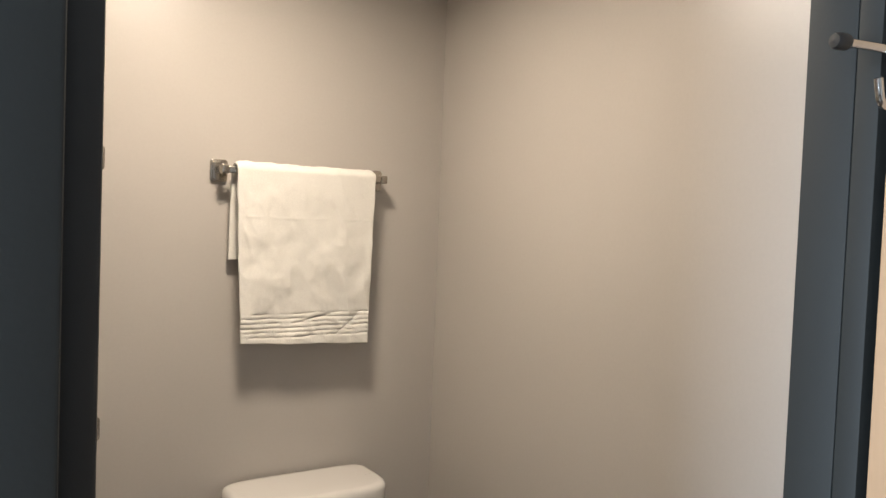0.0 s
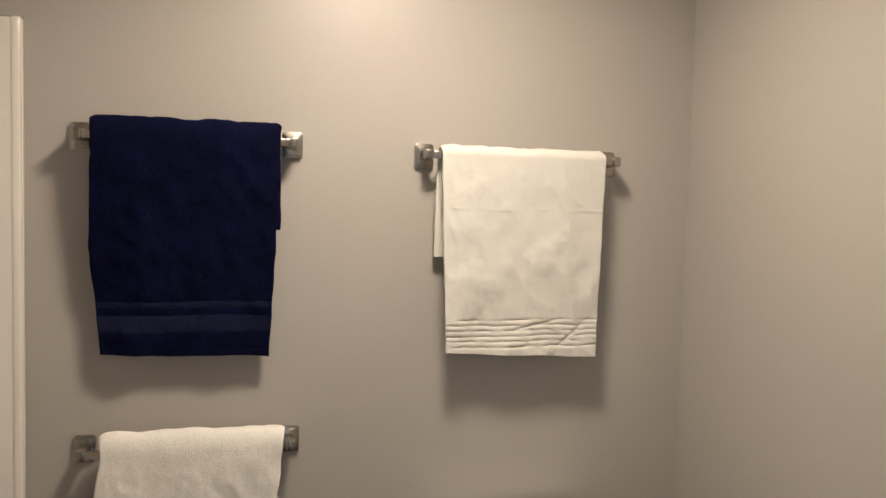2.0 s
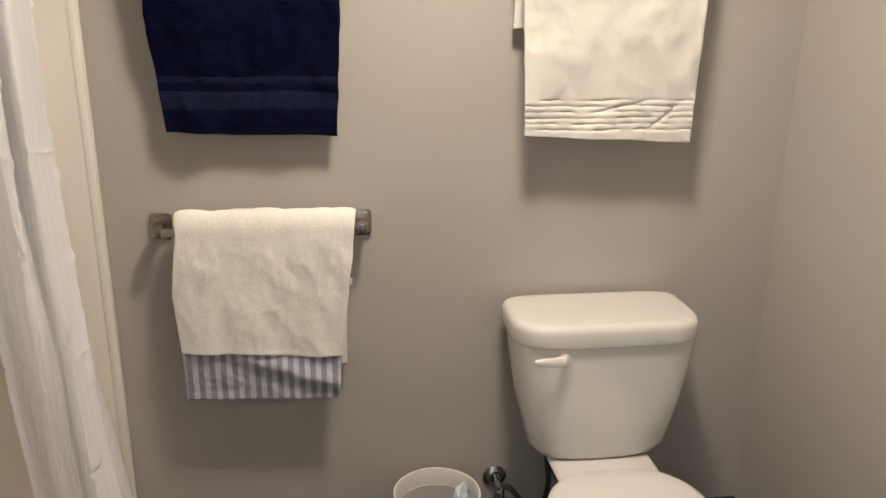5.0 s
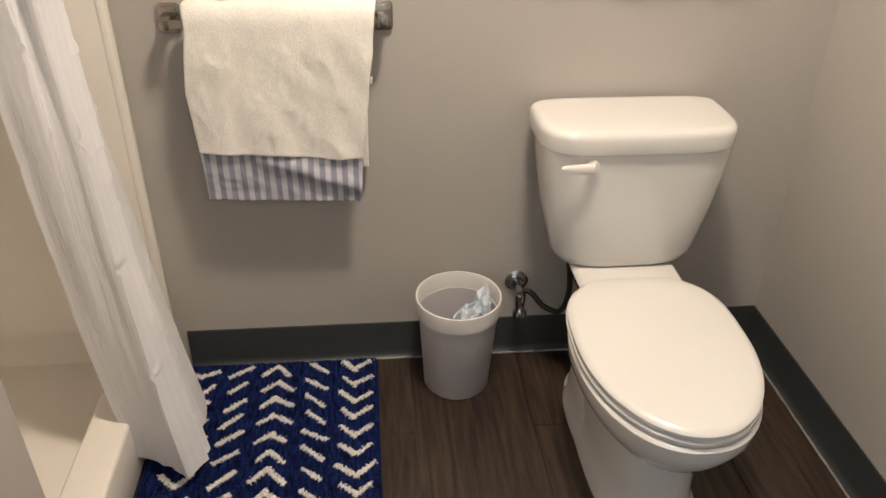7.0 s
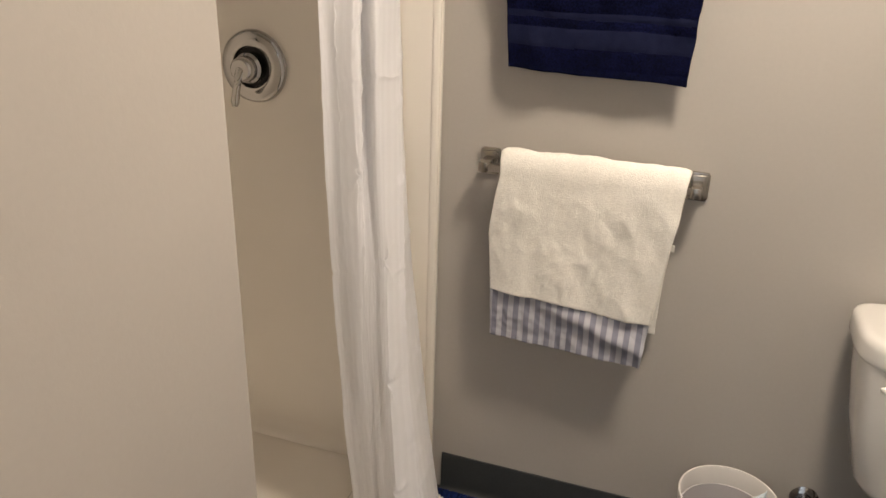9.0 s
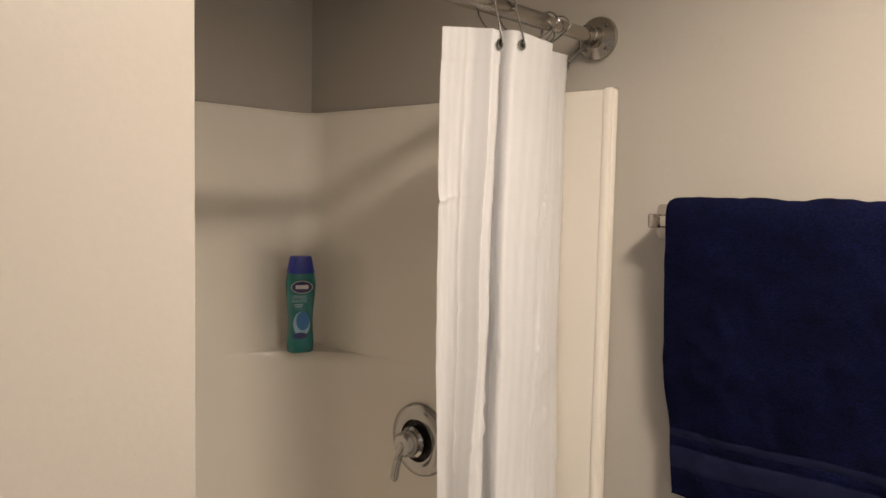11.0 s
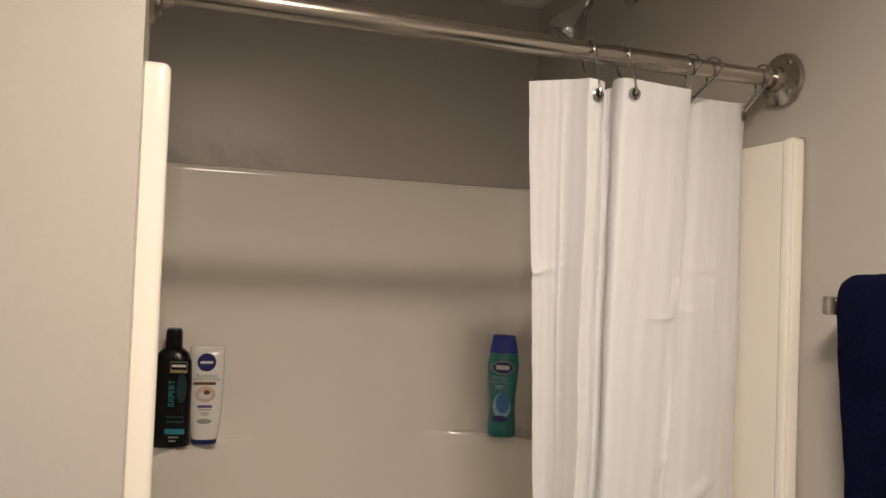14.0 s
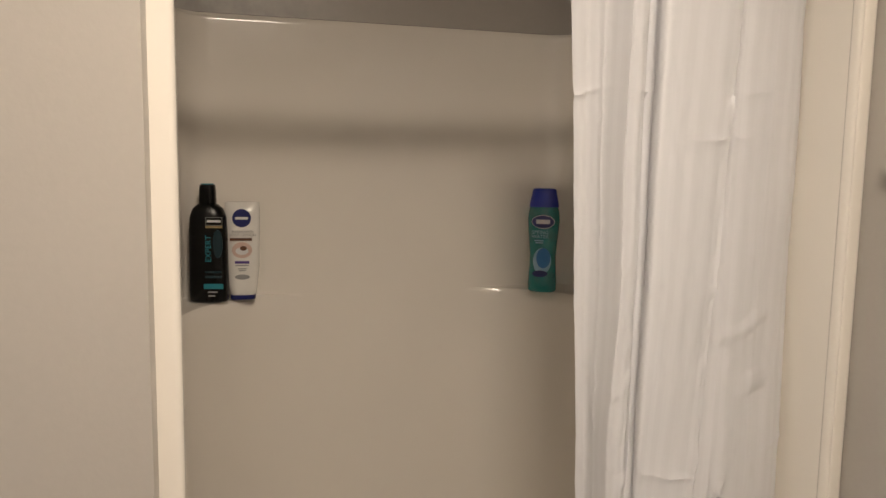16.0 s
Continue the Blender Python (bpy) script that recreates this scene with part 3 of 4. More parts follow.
# thin cloth: part of the light passes through it
tr = nt.nodes.new("ShaderNodeBsdfTranslucent")
tr.inputs[0].default_value = (0.92, 0.92, 0.93, 1)
mxs = nt.nodes.new("ShaderNodeMixShader")
mxs.inputs[0].default_value = 0.25
nt.links.new(nt.nodes["Principled BSDF"].outputs[0], mxs.inputs[1]), nt.links.new(tr.outputs[0], mxs.inputs[2])
nt.links.new(mxs.outputs[0], nt.nodes["Material Output"].inputs[0])
for gu, gy in ((3.4 / 19, -0.352), (9.3 / 19, -0.297), (12.9 / 19, -0.19), (14.3 / 19, -0.205), (15.3 / 19, -0.10), (18.4 / 19, -0.062)):
    i = round(gu * NU)
    p, q = Vector(curtain_at(i / NU, 0.011)), Vector(curtain_at((i + 2) / NU, 0.011))
    n = (q - p).cross(Vector((0, 0, 1))).normalized()
    n = -n if n.x < 0 else n
    m = Matrix.Translation(p + n * 0.0022) @ n.to_track_quat("Z", "Y").to_matrix().to_4x4()
    part("grommet", lathe([(0.0048, 0.0), (0.0051, 0.0018), (0.0068, 0.0022), (0.0086, 0.0012), (0.0089, 0.0)], 24, m, close=False), CHROME, curtain)
    part("grommet_hole", lathe([(0.0, 0.0006), (0.0054, 0.0006)], 20, m, close=False), DARKHOLE, curtain)
    yt = p.y + 0.15 * (gy - p.y)
    ring = [(p.x + 0.001, p.y, p.z - 0.002), (p.x + 0.006, p.y, p.z + 0.006), (ROD_X + 0.018, yt, ROD_Z - 0.006), (ROD_X + 0.012, yt, ROD_Z + 0.014), (ROD_X - 0.006, yt, ROD_Z + 0.0185),
            (ROD_X - 0.018, yt, ROD_Z + 0.004), (ROD_X - 0.014, yt, ROD_Z - 0.02), (p.x - 0.008, p.y, p.z + 0.008), (p.x - 0.002, p.y, p.z - 0.002)]
    part("curtain_ring", tube(curve_pts(ring, 44), 0.0016, 8), CHROME, curtain)
# ---- ceiling light ----
lamp = thing("ceiling_light", "round white-rimmed ceiling light with a lit flat lens", "lamp", (-0.83, -0.69, CEIL_Z))
part("trim_ring", lathe([(0.130, -0.034), (0.131, -0.047), (0.137, -0.049), (0.143, -0.042), (0.145, -0.0005), (0.0, -0.0005)], 48, close=False), CEIL, lamp)
part("lens", lathe([(0.1295, -0.033), (0.10, -0.0345), (0.0, -0.035)], 48, close=False), LAMPGLASS, lamp, "lit flat opal lens")


# ---- towel bars ----
def wall_square(x, w, h, r, y0, y1):
    """A square with rounded corners, standing off the wall from y0 to y1."""
    poly = []
    for sx, sz, a0 in ((1, 1, 0), (-1, 1, 90), (-1, -1, 180), (1, -1, 270)):
        for k in range(6):
            a = radians(a0 + 18 * k)
            poly.append((x + sx * (w / 2 - r) + r * math.cos(a), sz * (h / 2 - r) + r * math.sin(a)))
    bm = prism(poly, y0, y1, bevel=0.0012)
    bm.transform(pose(0, 0, 0, 90, 0, 0))
    return bm


def towel_bar(x0, x1, z):
    """Square brushed-nickel bar: a rounded plate and a stepped post at each end."""
    cx = (x0 + x1) / 2
    tb = thing("towel_bar", "brushed nickel towel bar with square wall plates", "towel bar", (cx, 0, z), "towel bars on the wall")
    for s, x in ((-1, x0 - cx), (1, x1 - cx)):
        pl = part("wall_plate", wall_square(x, 0.048, 0.062, 0.009, 0.0005, 0.0085), NICKEL, tb)
        part("raised_square", wall_square(x, 0.036, 0.050, 0.006, 0.0080, 0.0125), NICKEL, pl)
        part("post", box(x - 0.0105, x + 0.0105, -0.072, -0.015, -0.010, 0.014, 0.003, 2), NICKEL, tb)
    part("bar", box(x0 - cx, x1 - cx, -0.069, -0.057, -0.007, 0.011, 0.002, 2), NICKEL, tb)
    return tb


BAR_Y = -0.063
bar_white = towel_bar(-0.736, -0.2485, 1.645)
bar_navy = towel_bar(-1.511, -1.0535, 1.658)
bar_low = towel_bar(-1.505, -1.052, 0.957)


def towel(name, label, z_bar, xt, xb, z_front, z_back, back_shift, thick, front_y, wrinkle, mats, zone, seed, rise=0.0, ribs=(), folds=(), nu=110, nv=260, xmid=None, x_back=None, slant=0.0):
    """A towel folded over a bar: back fall, roll over the bar, front fall.
    xt, xb: left and right edges at the bar and at the front hem; zone(z) picks the material of a front row."""
    lb, lf = z_bar - z_back, z_bar - z_front
    roll = math.pi * 0.022
    total = lb + roll + lf

    def at(u, v):
        s = v * total
        if s < lb:                                   # back fall
            z, y, w = z_back + s, -0.030 - 0.008 * (s / lb), 0.0
            e0, e1 = (x_back or (xt[0] + back_shift, xt[1] + back_shift))
            k = s / lb
            e0, e1 = e0 + (xt[0] - e0) * k ** 3, e1 + (xt[1] - e1) * k ** 3
        elif s < lb + roll:                          # over the bar
            a = (s - lb) / roll * math.pi
            z, y, w = z_bar + (0.022 + rise) * math.sin(a) + 0.002, BAR_Y + 0.022 * math.cos(a), 0.3
            e0, e1 = xt
            z += (0.0045 * nz(u * 7, seed + 4) + 0.0025 * nz(u * 19, seed + 6)) * math.sin(a) - 0.006 * max(0.0, 1 - min(u, 1 - u) / 0.03) ** 2 * math.sin(a)
        else:                                        # front fall
            f = (s - lb - roll) / lf
            z = z_bar - f * lf - slant * (u - 0.5) * f
            y = BAR_Y - 0.022 + (front_y - BAR_Y + 0.022) * min(1, f * 1.3)
            w = min(1, 0.3 + f * 3)
            if xmid and f < 0.5:
                k = f / 0.5
                e0, e1 = xt[0] + (xmid[0] - xt[0]) * k, xt[1] + (xmid[1] - xt[1]) * k
            elif xmid:
                k = (f - 0.5) / 0.5
                e0, e1 = xmid[0] + (xb[0] - xmid[0]) * k, xmid[1] + (xb[1] - xmid[1]) * k
            else:
                e0, e1 = xt[0] + (xb[0] - xt[0]) * f, xt[1] + (xb[1] - xt[1]) * f
        x = e0 + (e1 - e0) * u
        edge = 0.0025 * nz(v * 14, seed + (0 if u < 0.5 else 9)) * (1 if u in (0.0, 1.0) else 0)
        d = wrinkle * (nz(x * 9 + seed, z * 5, seed) * 0.9 + 0.5 * (0.5 - abs(nz(x * 13 + z * 6, z * 5 - x * 4, seed + 7)) * 2) + 0.42 * nz(x * 17 - z * 9, z * 10 + x * 6, seed + 3) + 0.22 * nz(x * 33, z * 27, seed + 1) + 0.05 * (0.45 - abs(nz(x * 27 + z * 15, z * 19 - x * 9, seed + 9)) * 2) + 0.08 * nz(x * 60, z * 50, seed + 5))
        dent = 0.0
        for zr, dr in ribs:
            q = (z - zr + 0.0020 * nz(x * 22, zr * 50, seed) + 0.0012 * nz(x * 70, zr * 90, seed)) / 0.0032
            if s > lb + roll and abs(q) < 3:
                dent += dr * math.exp(-q * q) * max(0.1, 0.75 + 1.6 * nz(x * 26, zr * 90, seed))
        for xa, za, xe, ze in folds:
            if s > lb + roll:
                k = max(0.0, min(1.0, ((x - xa) * (xe - xa) + (z - za) * (ze - za)) / ((xe - xa) ** 2 + (ze - za) ** 2)))
                r = math.hypot(x - xa - k * (xe - xa), z - za - k * (ze - za)) / 0.0045
                dent += 0.006 * math.exp(-r * r) * math.sin(math.pi * min(1, 0.15 + k * 0.8))
        zz = z + 0.004 * nz(x * 8, seed + 2) * w * (1 if v > 0.5 else 0.5)
        hem_wave = 0.012 * nz(x * 11, seed + 8) * max(0.0, (v - 0.6) / 0.4) ** 2 if s > lb + roll else 0.0
        return (x + edge, y - (d + abs(d) * 0.3) * w + dent - hem_wave, zz)

    bm = sheet(at, nu, nv)
    for f in bm.faces:
        c = f.calc_center_median()
        f.material_index = zone(c) if c.y < -0.0405 else 0
    tw = thing(name, label, "towel", (0, 0, 0))
    t = part("towel_cloth", bm, mats, tw)
    so = t.modifiers.new("thickness", "SOLIDIFY")
    so.thickness, so.offset = thick, 0.0
    return tw


def navy_zone(c):
    return 1 if 1.283 < c.z < 1.296 or 1.226 < c.z < 1.264 else 0


towel("bath_towel", "navy blue terry bath towel with woven bands folded over a bar", 1.658, (-1.479, -1.084), (-1.466, -1.103), 1.173, 1.46, 0.004,
      0.010, -0.046, 0.0085, [NAVY, NAVYBAND], navy_zone, 4.0, rise=0.016, ribs=((1.297, 0.0012), (1.282, 0.0012), (1.265, 0.0012), (1.225, 0.0012), (1.186, 0.0015)), xmid=(-1.487, -1.092), slant=0.010)
towel("hand_towel", "white cotton towel with pleated lower band folded over a bar", 1.645, (-0.709, -0.287), (-0.689, -0.297), 1.161, 1.40, -0.002,
      0.006, -0.082, 0.0072, [WHITEFLAT], lambda c: 0, 11.0, ribs=[(1.249 - 0.0132 * k, 0.0030) for k in range(6)] + [(1.520, -0.0007)], folds=((-0.400, 1.182, -0.325, 1.246), (-0.52, 1.225, -0.40, 1.247)), nu=150, nv=400, slant=0.018)
towel("hand_towel", "white terry towel with grey-blue striped hem folded over a bar", 0.957, (-1.459, -1.070), (-1.466, -1.104), 0.668, 0.61, 0.006,
      0.016, -0.088, 0.0074, [WHITETERRY], lambda c: 0, 21.0, rise=0.020, xmid=(-1.476, -1.087), x_back=(-1.44, -1.092), slant=0.026)
# its striped cotton hem hangs below the terry, with a slanting fold
STRIPE = mat("striped_cotton", (0.40, 0.41, 0.47), 0.85, vary=0.05, scale=20, bump=0.4, bump_scale=700)
nt = STRIPE.node_tree
wv = nt.nodes.new("ShaderNodeTexWave")
wv.bands_direction, wv.wave_profile = "X", "SIN"
wv.inputs["Scale"].default_value, wv.inputs["Distortion"].default_value = 0.314 / 0.0255, 0.0
tc = nt.nodes.new("ShaderNodeTexCoord")
nt.links.new(tc.outputs["Object"], wv.inputs["Vector"])
mr = nt.nodes.new("ShaderNodeMapRange")
mr.inputs[1].default_value, mr.inputs[2].default_value = 0.42, 0.58
nt.links.new(wv.outputs[1], mr.inputs[0])
mx = nt.nodes.new("ShaderNodeMix")
mx.data_type = "RGBA"
mx.inputs[6].default_value, mx.inputs[7].default_value = (0.25, 0.255, 0.32, 1), (0.50, 0.50, 0.55, 1)
nt.links.new(mr.outputs[0], mx.inputs[0])
nt.links.new(mx.outputs[2], nt.nodes["Principled BSDF"].inputs["Base Color"])
low_towel = [o for o in bpy.data.objects if o.name.startswith("hand_towel")][-1]


def hem(u, v):
    z = 0.690 - 0.026 * u - v * (0.130 - 0.010 * u) + 0.003 * nz(u * 6, 4) * v
    x0, x1 = -1.467 + 0.004 * v, -1.105 - 0.008 * v
    fold = (v - (0.05 + 0.85 * (u - 0.25))) / 0.16
    d = 0.012 * math.exp(-fold * fold) * (u > 0.2) * min(1, (u - 0.2) * 4) + 0.004 * nz(u * 9, v * 3, 31) + 0.002 * nz(u * 30, v * 8, 33)
    return (x0 + (x1 - x0) * u, -0.086 - d, z)


hm_ob = part("striped_hem", sheet(hem, 120, 50), STRIPE, low_towel, "grey-blue and white striped cotton hem")
part("care_tag", box(-1.089, -1.077, -0.061, -0.0585, 0.822, 0.838, 0.0008), WHITEFLAT, low_towel, "small white sewn tag")
so = hm_ob.modifiers.new("thickness", "SOLIDIFY")
so.thickness = 0.003

# ---- toilet ----
TX = -0.490
toilet = thing("toilet", "white two-piece elongated toilet with its lid closed", "toilet", (TX, 0, 0))
tank = []
for z, w, d, r in ((0.408, 0.146, 0.085, 3.2), (0.416, 0.160, 0.092, 3.6), (0.440, 0.174, 0.097, 4.0), (0.56, 0.200, 0.101, 4.4), (0.66, 0.214, 0.103, 4.8), (0.714, 0.219, 0.104, 5.0)):
    tank.append(oval(0, -0.122, z, w, d, 56, r))
part("tank", loft(tank), CERAMIC, toilet)


def lid_ring(z, grow):
    """The tank lid's outline: straight back, bowed front with rounded corners."""
    out = []
    for i in range(64):
        a = 2 * math.pi * i / 64
        c, s = math.cos(a), math.sin(a)
        x = (0.224 + grow) * math.copysign(abs(c) ** (2 / 5.5), c)
        if s >= 0:
            y = -0.014 + grow * 0.3 - 0.10 * (1 - abs(s) ** (2 / 9))
        else:
            y = -0.114 - (0.118 + grow) * abs(s) ** (2 / 3.0)
        out.append((x, y, z))
    return out


part("tank_lid", loft([lid_ring(0.708, -0.010), lid_ring(0.709, -0.002), lid_ring(0.713, 0.002), lid_ring(0.718, 0.003), lid_ring(0.746, 0.003), lid_ring(0.754, 0.001), lid_ring(0.760, -0.004), lid_ring(0.7632, -0.011), lid_ring(0.7642, -0.020), lid_ring(0.7645, -0.06)]), CERAMIC, toilet)
lever = part("flush_lever", loft([[(-0.115, -0.2385 - 0.010 * math.cos(a), 0.687 + 0.010 * math.sin(a)) for a in [2 * math.pi * j / 16 for j in range(16)]] for k in (0,)] +
                                 [[(x, -0.240 - dy * math.cos(a) - off, zc + dz * math.sin(a)) for a in [2 * math.pi * j / 16 for j in range(16)]]
                                  for x, dy, dz, zc, off in ((-0.118, 0.010, 0.013, 0.688, 0.004), (-0.137, 0.009, 0.0125, 0.689, 0.008), (-0.162, 0.007, 0.011, 0.691, 0.012), (-0.184, 0.006, 0.008, 0.693, 0.014), (-0.192, 0.003, 0.004, 0.694, 0.014))]),
             SEATPLASTIC, toilet)
part("lever_pivot", lathe([(0.0, 0.0), (0.014, 0.0), (0.013, 0.014), (0.0, 0.016)], 24, pose(-0.115, -0.224, 0.686, 90, 0, 0), close=False), SEATPLASTIC, toilet)
bowl = []
for z, cy, rx, rf, rb, p in ((0.0, -0.36, 0.121, 0.318, 0.255, 3.2), (0.012, -0.36, 0.122, 0.319, 0.256, 3.2), (0.03, -0.36, 0.113, 0.306, 0.235, 2.8), (0.10, -0.36, 0.109, 0.298, 0.215, 2.7), (0.20, -0.37, 0.108, 0.292, 0.21, 2.7),
                             (0.243, -0.38, 0.110, 0.290, 0.21, 2.6), (0.254, -0.39, 0.119, 0.298, 0.215, 2.5), (0.270, -0.42, 0.138, 0.300, 0.225, 2.3), (0.295, -0.45, 0.157, 0.300, 0.22, 2.2), (0.325, -0.47, 0.171, 0.298, 0.205, 2.2),
                             (0.360, -0.49, 0.182, 0.295, 0.21, 2.2), (0.385, -0.49, 0.1835, 0.297, 0.21, 2.2), (0.391, -0.49, 0.178, 0.291, 0.205, 2.2)):
    bowl.append(oval(0.010 if z < 0.2 else 0.004 if z < 0.25 else 0, cy, z, rx, rf, 56, p, rb))
part("bowl", loft(bowl), CERAMIC, toilet).rotation_euler = (0, 0, radians(-1.4))
part("bowl_deck", loft([oval(0, -0.20, z, w, d, 48, 4.0) for z, w, d in ((0.26, 0.07, 0.12), (0.32, 0.098, 0.15), (0.38, 0.120, 0.160), (0.396, 0.126, 0.164), (0.403, 0.122, 0.160), (0.4065, 0.114, 0.152))]), CERAMIC, toilet)
for s in (-1, 1):
    foot = [oval(s * 0.094 + 0.008, -0.31, z, w, d, 32, 2.4) for z, w, d in ((0.0, 0.036, 0.13), (0.015, 0.037, 0.132), (0.03, 0.030, 0.122), (0.10, 0.028, 0.112), (0.150, 0.026, 0.100), (0.165, 0.021, 0.085), (0.172, 0.012, 0.06))]
    part("trapway_bulge", loft(foot), CERAMIC, toilet)


def seat_ring(z, grow, back=-0.284):
    out = []
    for i in range(72):
        a = 2 * math.pi * i / 72
        c, s = math.cos(a), math.sin(a)
        if s < 0:
            x, y = (0.1815 + grow) * c, -0.500 - (0.283 + grow) * abs(s) ** 0.96
        else:
            x = (0.1815 + grow) * math.copysign(abs(c) ** 0.42, c) * (1 - 0.22 * abs(s) ** 2.6)
            y = -0.500 + (0.500 + back + grow * 0.5) * abs(s) ** 0.62
        out.append((x, y, z))
    return out


part("seat", loft([seat_ring(0.394, -0.008), seat_ring(0.396, 0.0), seat_ring(0.404, 0.001), seat_ring(0.4075, -0.004)]), SEATPLASTIC, toilet).rotation_euler = (0, 0, radians(-1.4))
part("seat_lid", loft([seat_ring(0.409, -0.006), seat_ring(0.4105, -0.001), seat_ring(0.421, 0.0), seat_ring(0.427, -0.005), seat_ring(0.430, -0.016), seat_ring(0.4318, -0.05, -0.30), seat_ring(0.4325, -0.10, -0.34)]), SEATPLASTIC, toilet).rotation_euler = (0, 0, radians(-1.4))
for s in (-1, 1):
    part("hinge", box(s * 0.075 - 0.022, s * 0.075 + 0.022, -0.290, -0.268, 0.398, 0.411, 0.005, 3), SEATPLASTIC, toilet)

# shut-off valve with its hose
stop = thing("shutoff_valve", "chrome angle stop valve with a braided hose to the tank", "valve", (-0.706, 0, 0.238))
part("wall_flange", lathe([(0.0, 0.0005), (0.031, 0.0005), (0.032, 0.004), (0.024, 0.010), (0.014, 0.013), (0.0, 0.013)], 32, pose(0, 0, 0, 90, 0, 0), close=False), CHROME, stop)
part("stub_pipe", tube([(0, -0.010, 0), (0, -0.050, 0)], 0.0085, 16), CHROME, stop)
part("valve_body", lathe([(0.0, -0.03), (0.012, -0.03), (0.013, -0.012), (0.015, -0.008), (0.015, 0.012), (0.011, 0.016), (0.010, 0.026), (0, 0.026)], 20, pose(0.002, -0.058, -0.018), close=False), CHROME, stop)
part("handle", loft([oval(0.002, -0.064, z, a, b, 28) for z, a, b in ((-0.072, 0.012, 0.009), (-0.070, 0.019, 0.013), (-0.058, 0.020, 0.014), (-0.050, 0.012, 0.010), (-0.044, 0.006, 0.006))]), CHROME, stop)
part("supply_hose", tube(curve_pts([(0.004, -0.058, 0.006), (0.028, -0.068, 0.004), (0.062, -0.082, -0.032), (0.104, -0.092, -0.042), (0.122, -0.095, 0.02), (0.114, -0.10, 0.10), (0.100, -0.105, 0.172)], 50), 0.0075, 14), HOSE, stop, "dull braided supply hose")

# ---- waste bin ----
wb = thing("waste_bin", "grey-lilac plastic waste bin with a pale rim, nearly empty", "bin", (-0.878, -0.117, 0))
part("body", lathe([(0.0, 0.002), (0.084, 0.0), (0.087, 0.004), (0.1022, 0.234), (0.0992, 0.234), (0.084, 0.008), (0.0, 0.008)], 56, close=False), BINBODY, wb)
part("rim", lathe([(0.1028, 0.232), (0.1072, 0.234), (0.1105, 0.277), (0.1095, 0.281), (0.106, 0.281), (0.1035, 0.276), (0.1012, 0.232)], 56, close=False), BINRIM, wb, "pale plastic rim band")
lit = thing("litter", "crumpled clear and pale-blue plastic film wrapper in the bin", "litter", (-0.841, -0.107, 0.20))


def crumple(u, v):
    return (-0.045 + 0.09 * u + 0.012 * nz(u * 5, v * 5, 1), -0.03 + 0.06 * v + 0.02 * nz(u * 4, v * 4, 7), -0.02 + 0.06 * u + 0.045 * v * u + 0.03 * nz(u * 5, v * 6, 3))


part("film", sheet(crumple, 18, 18), TISSUE, lit, smooth=False)
part("core", lathe([(0.0, -0.19), (0.05, -0.188), (0.055, -0.10), (0.03, 0.0), (0.0, 0.0)], 12, close=False), TISSUE, lit)

# ---- bath rug ----
RUG = (-1.646, -1.090, -0.815, -0.026)
STROKES = []
for col, (cx, kind) in enumerate(((-1.560, "v"), (-1.460, "/"), (-1.355, "^"), (-1.253, "b"), (-1.150, "v"))):
    for k in range(12):
        cy = -0.068 - 0.0618 * k + (0.006 if col == 4 else 0)
        if kind in "/b":
            s = 1 if kind == "/" else -1
            STROKES.append((cx - 0.024, cy - s * 0.018, cx + 0.024, cy + s * 0.018))
        else:
            s = 1 if kind == "^" else -1
            STROKES.append((cx - 0.036, cy - s * 0.016, cx, cy + s * 0.014))
            STROKES.append((cx, cy + s * 0.014, cx + 0.036, cy - s * 0.014))


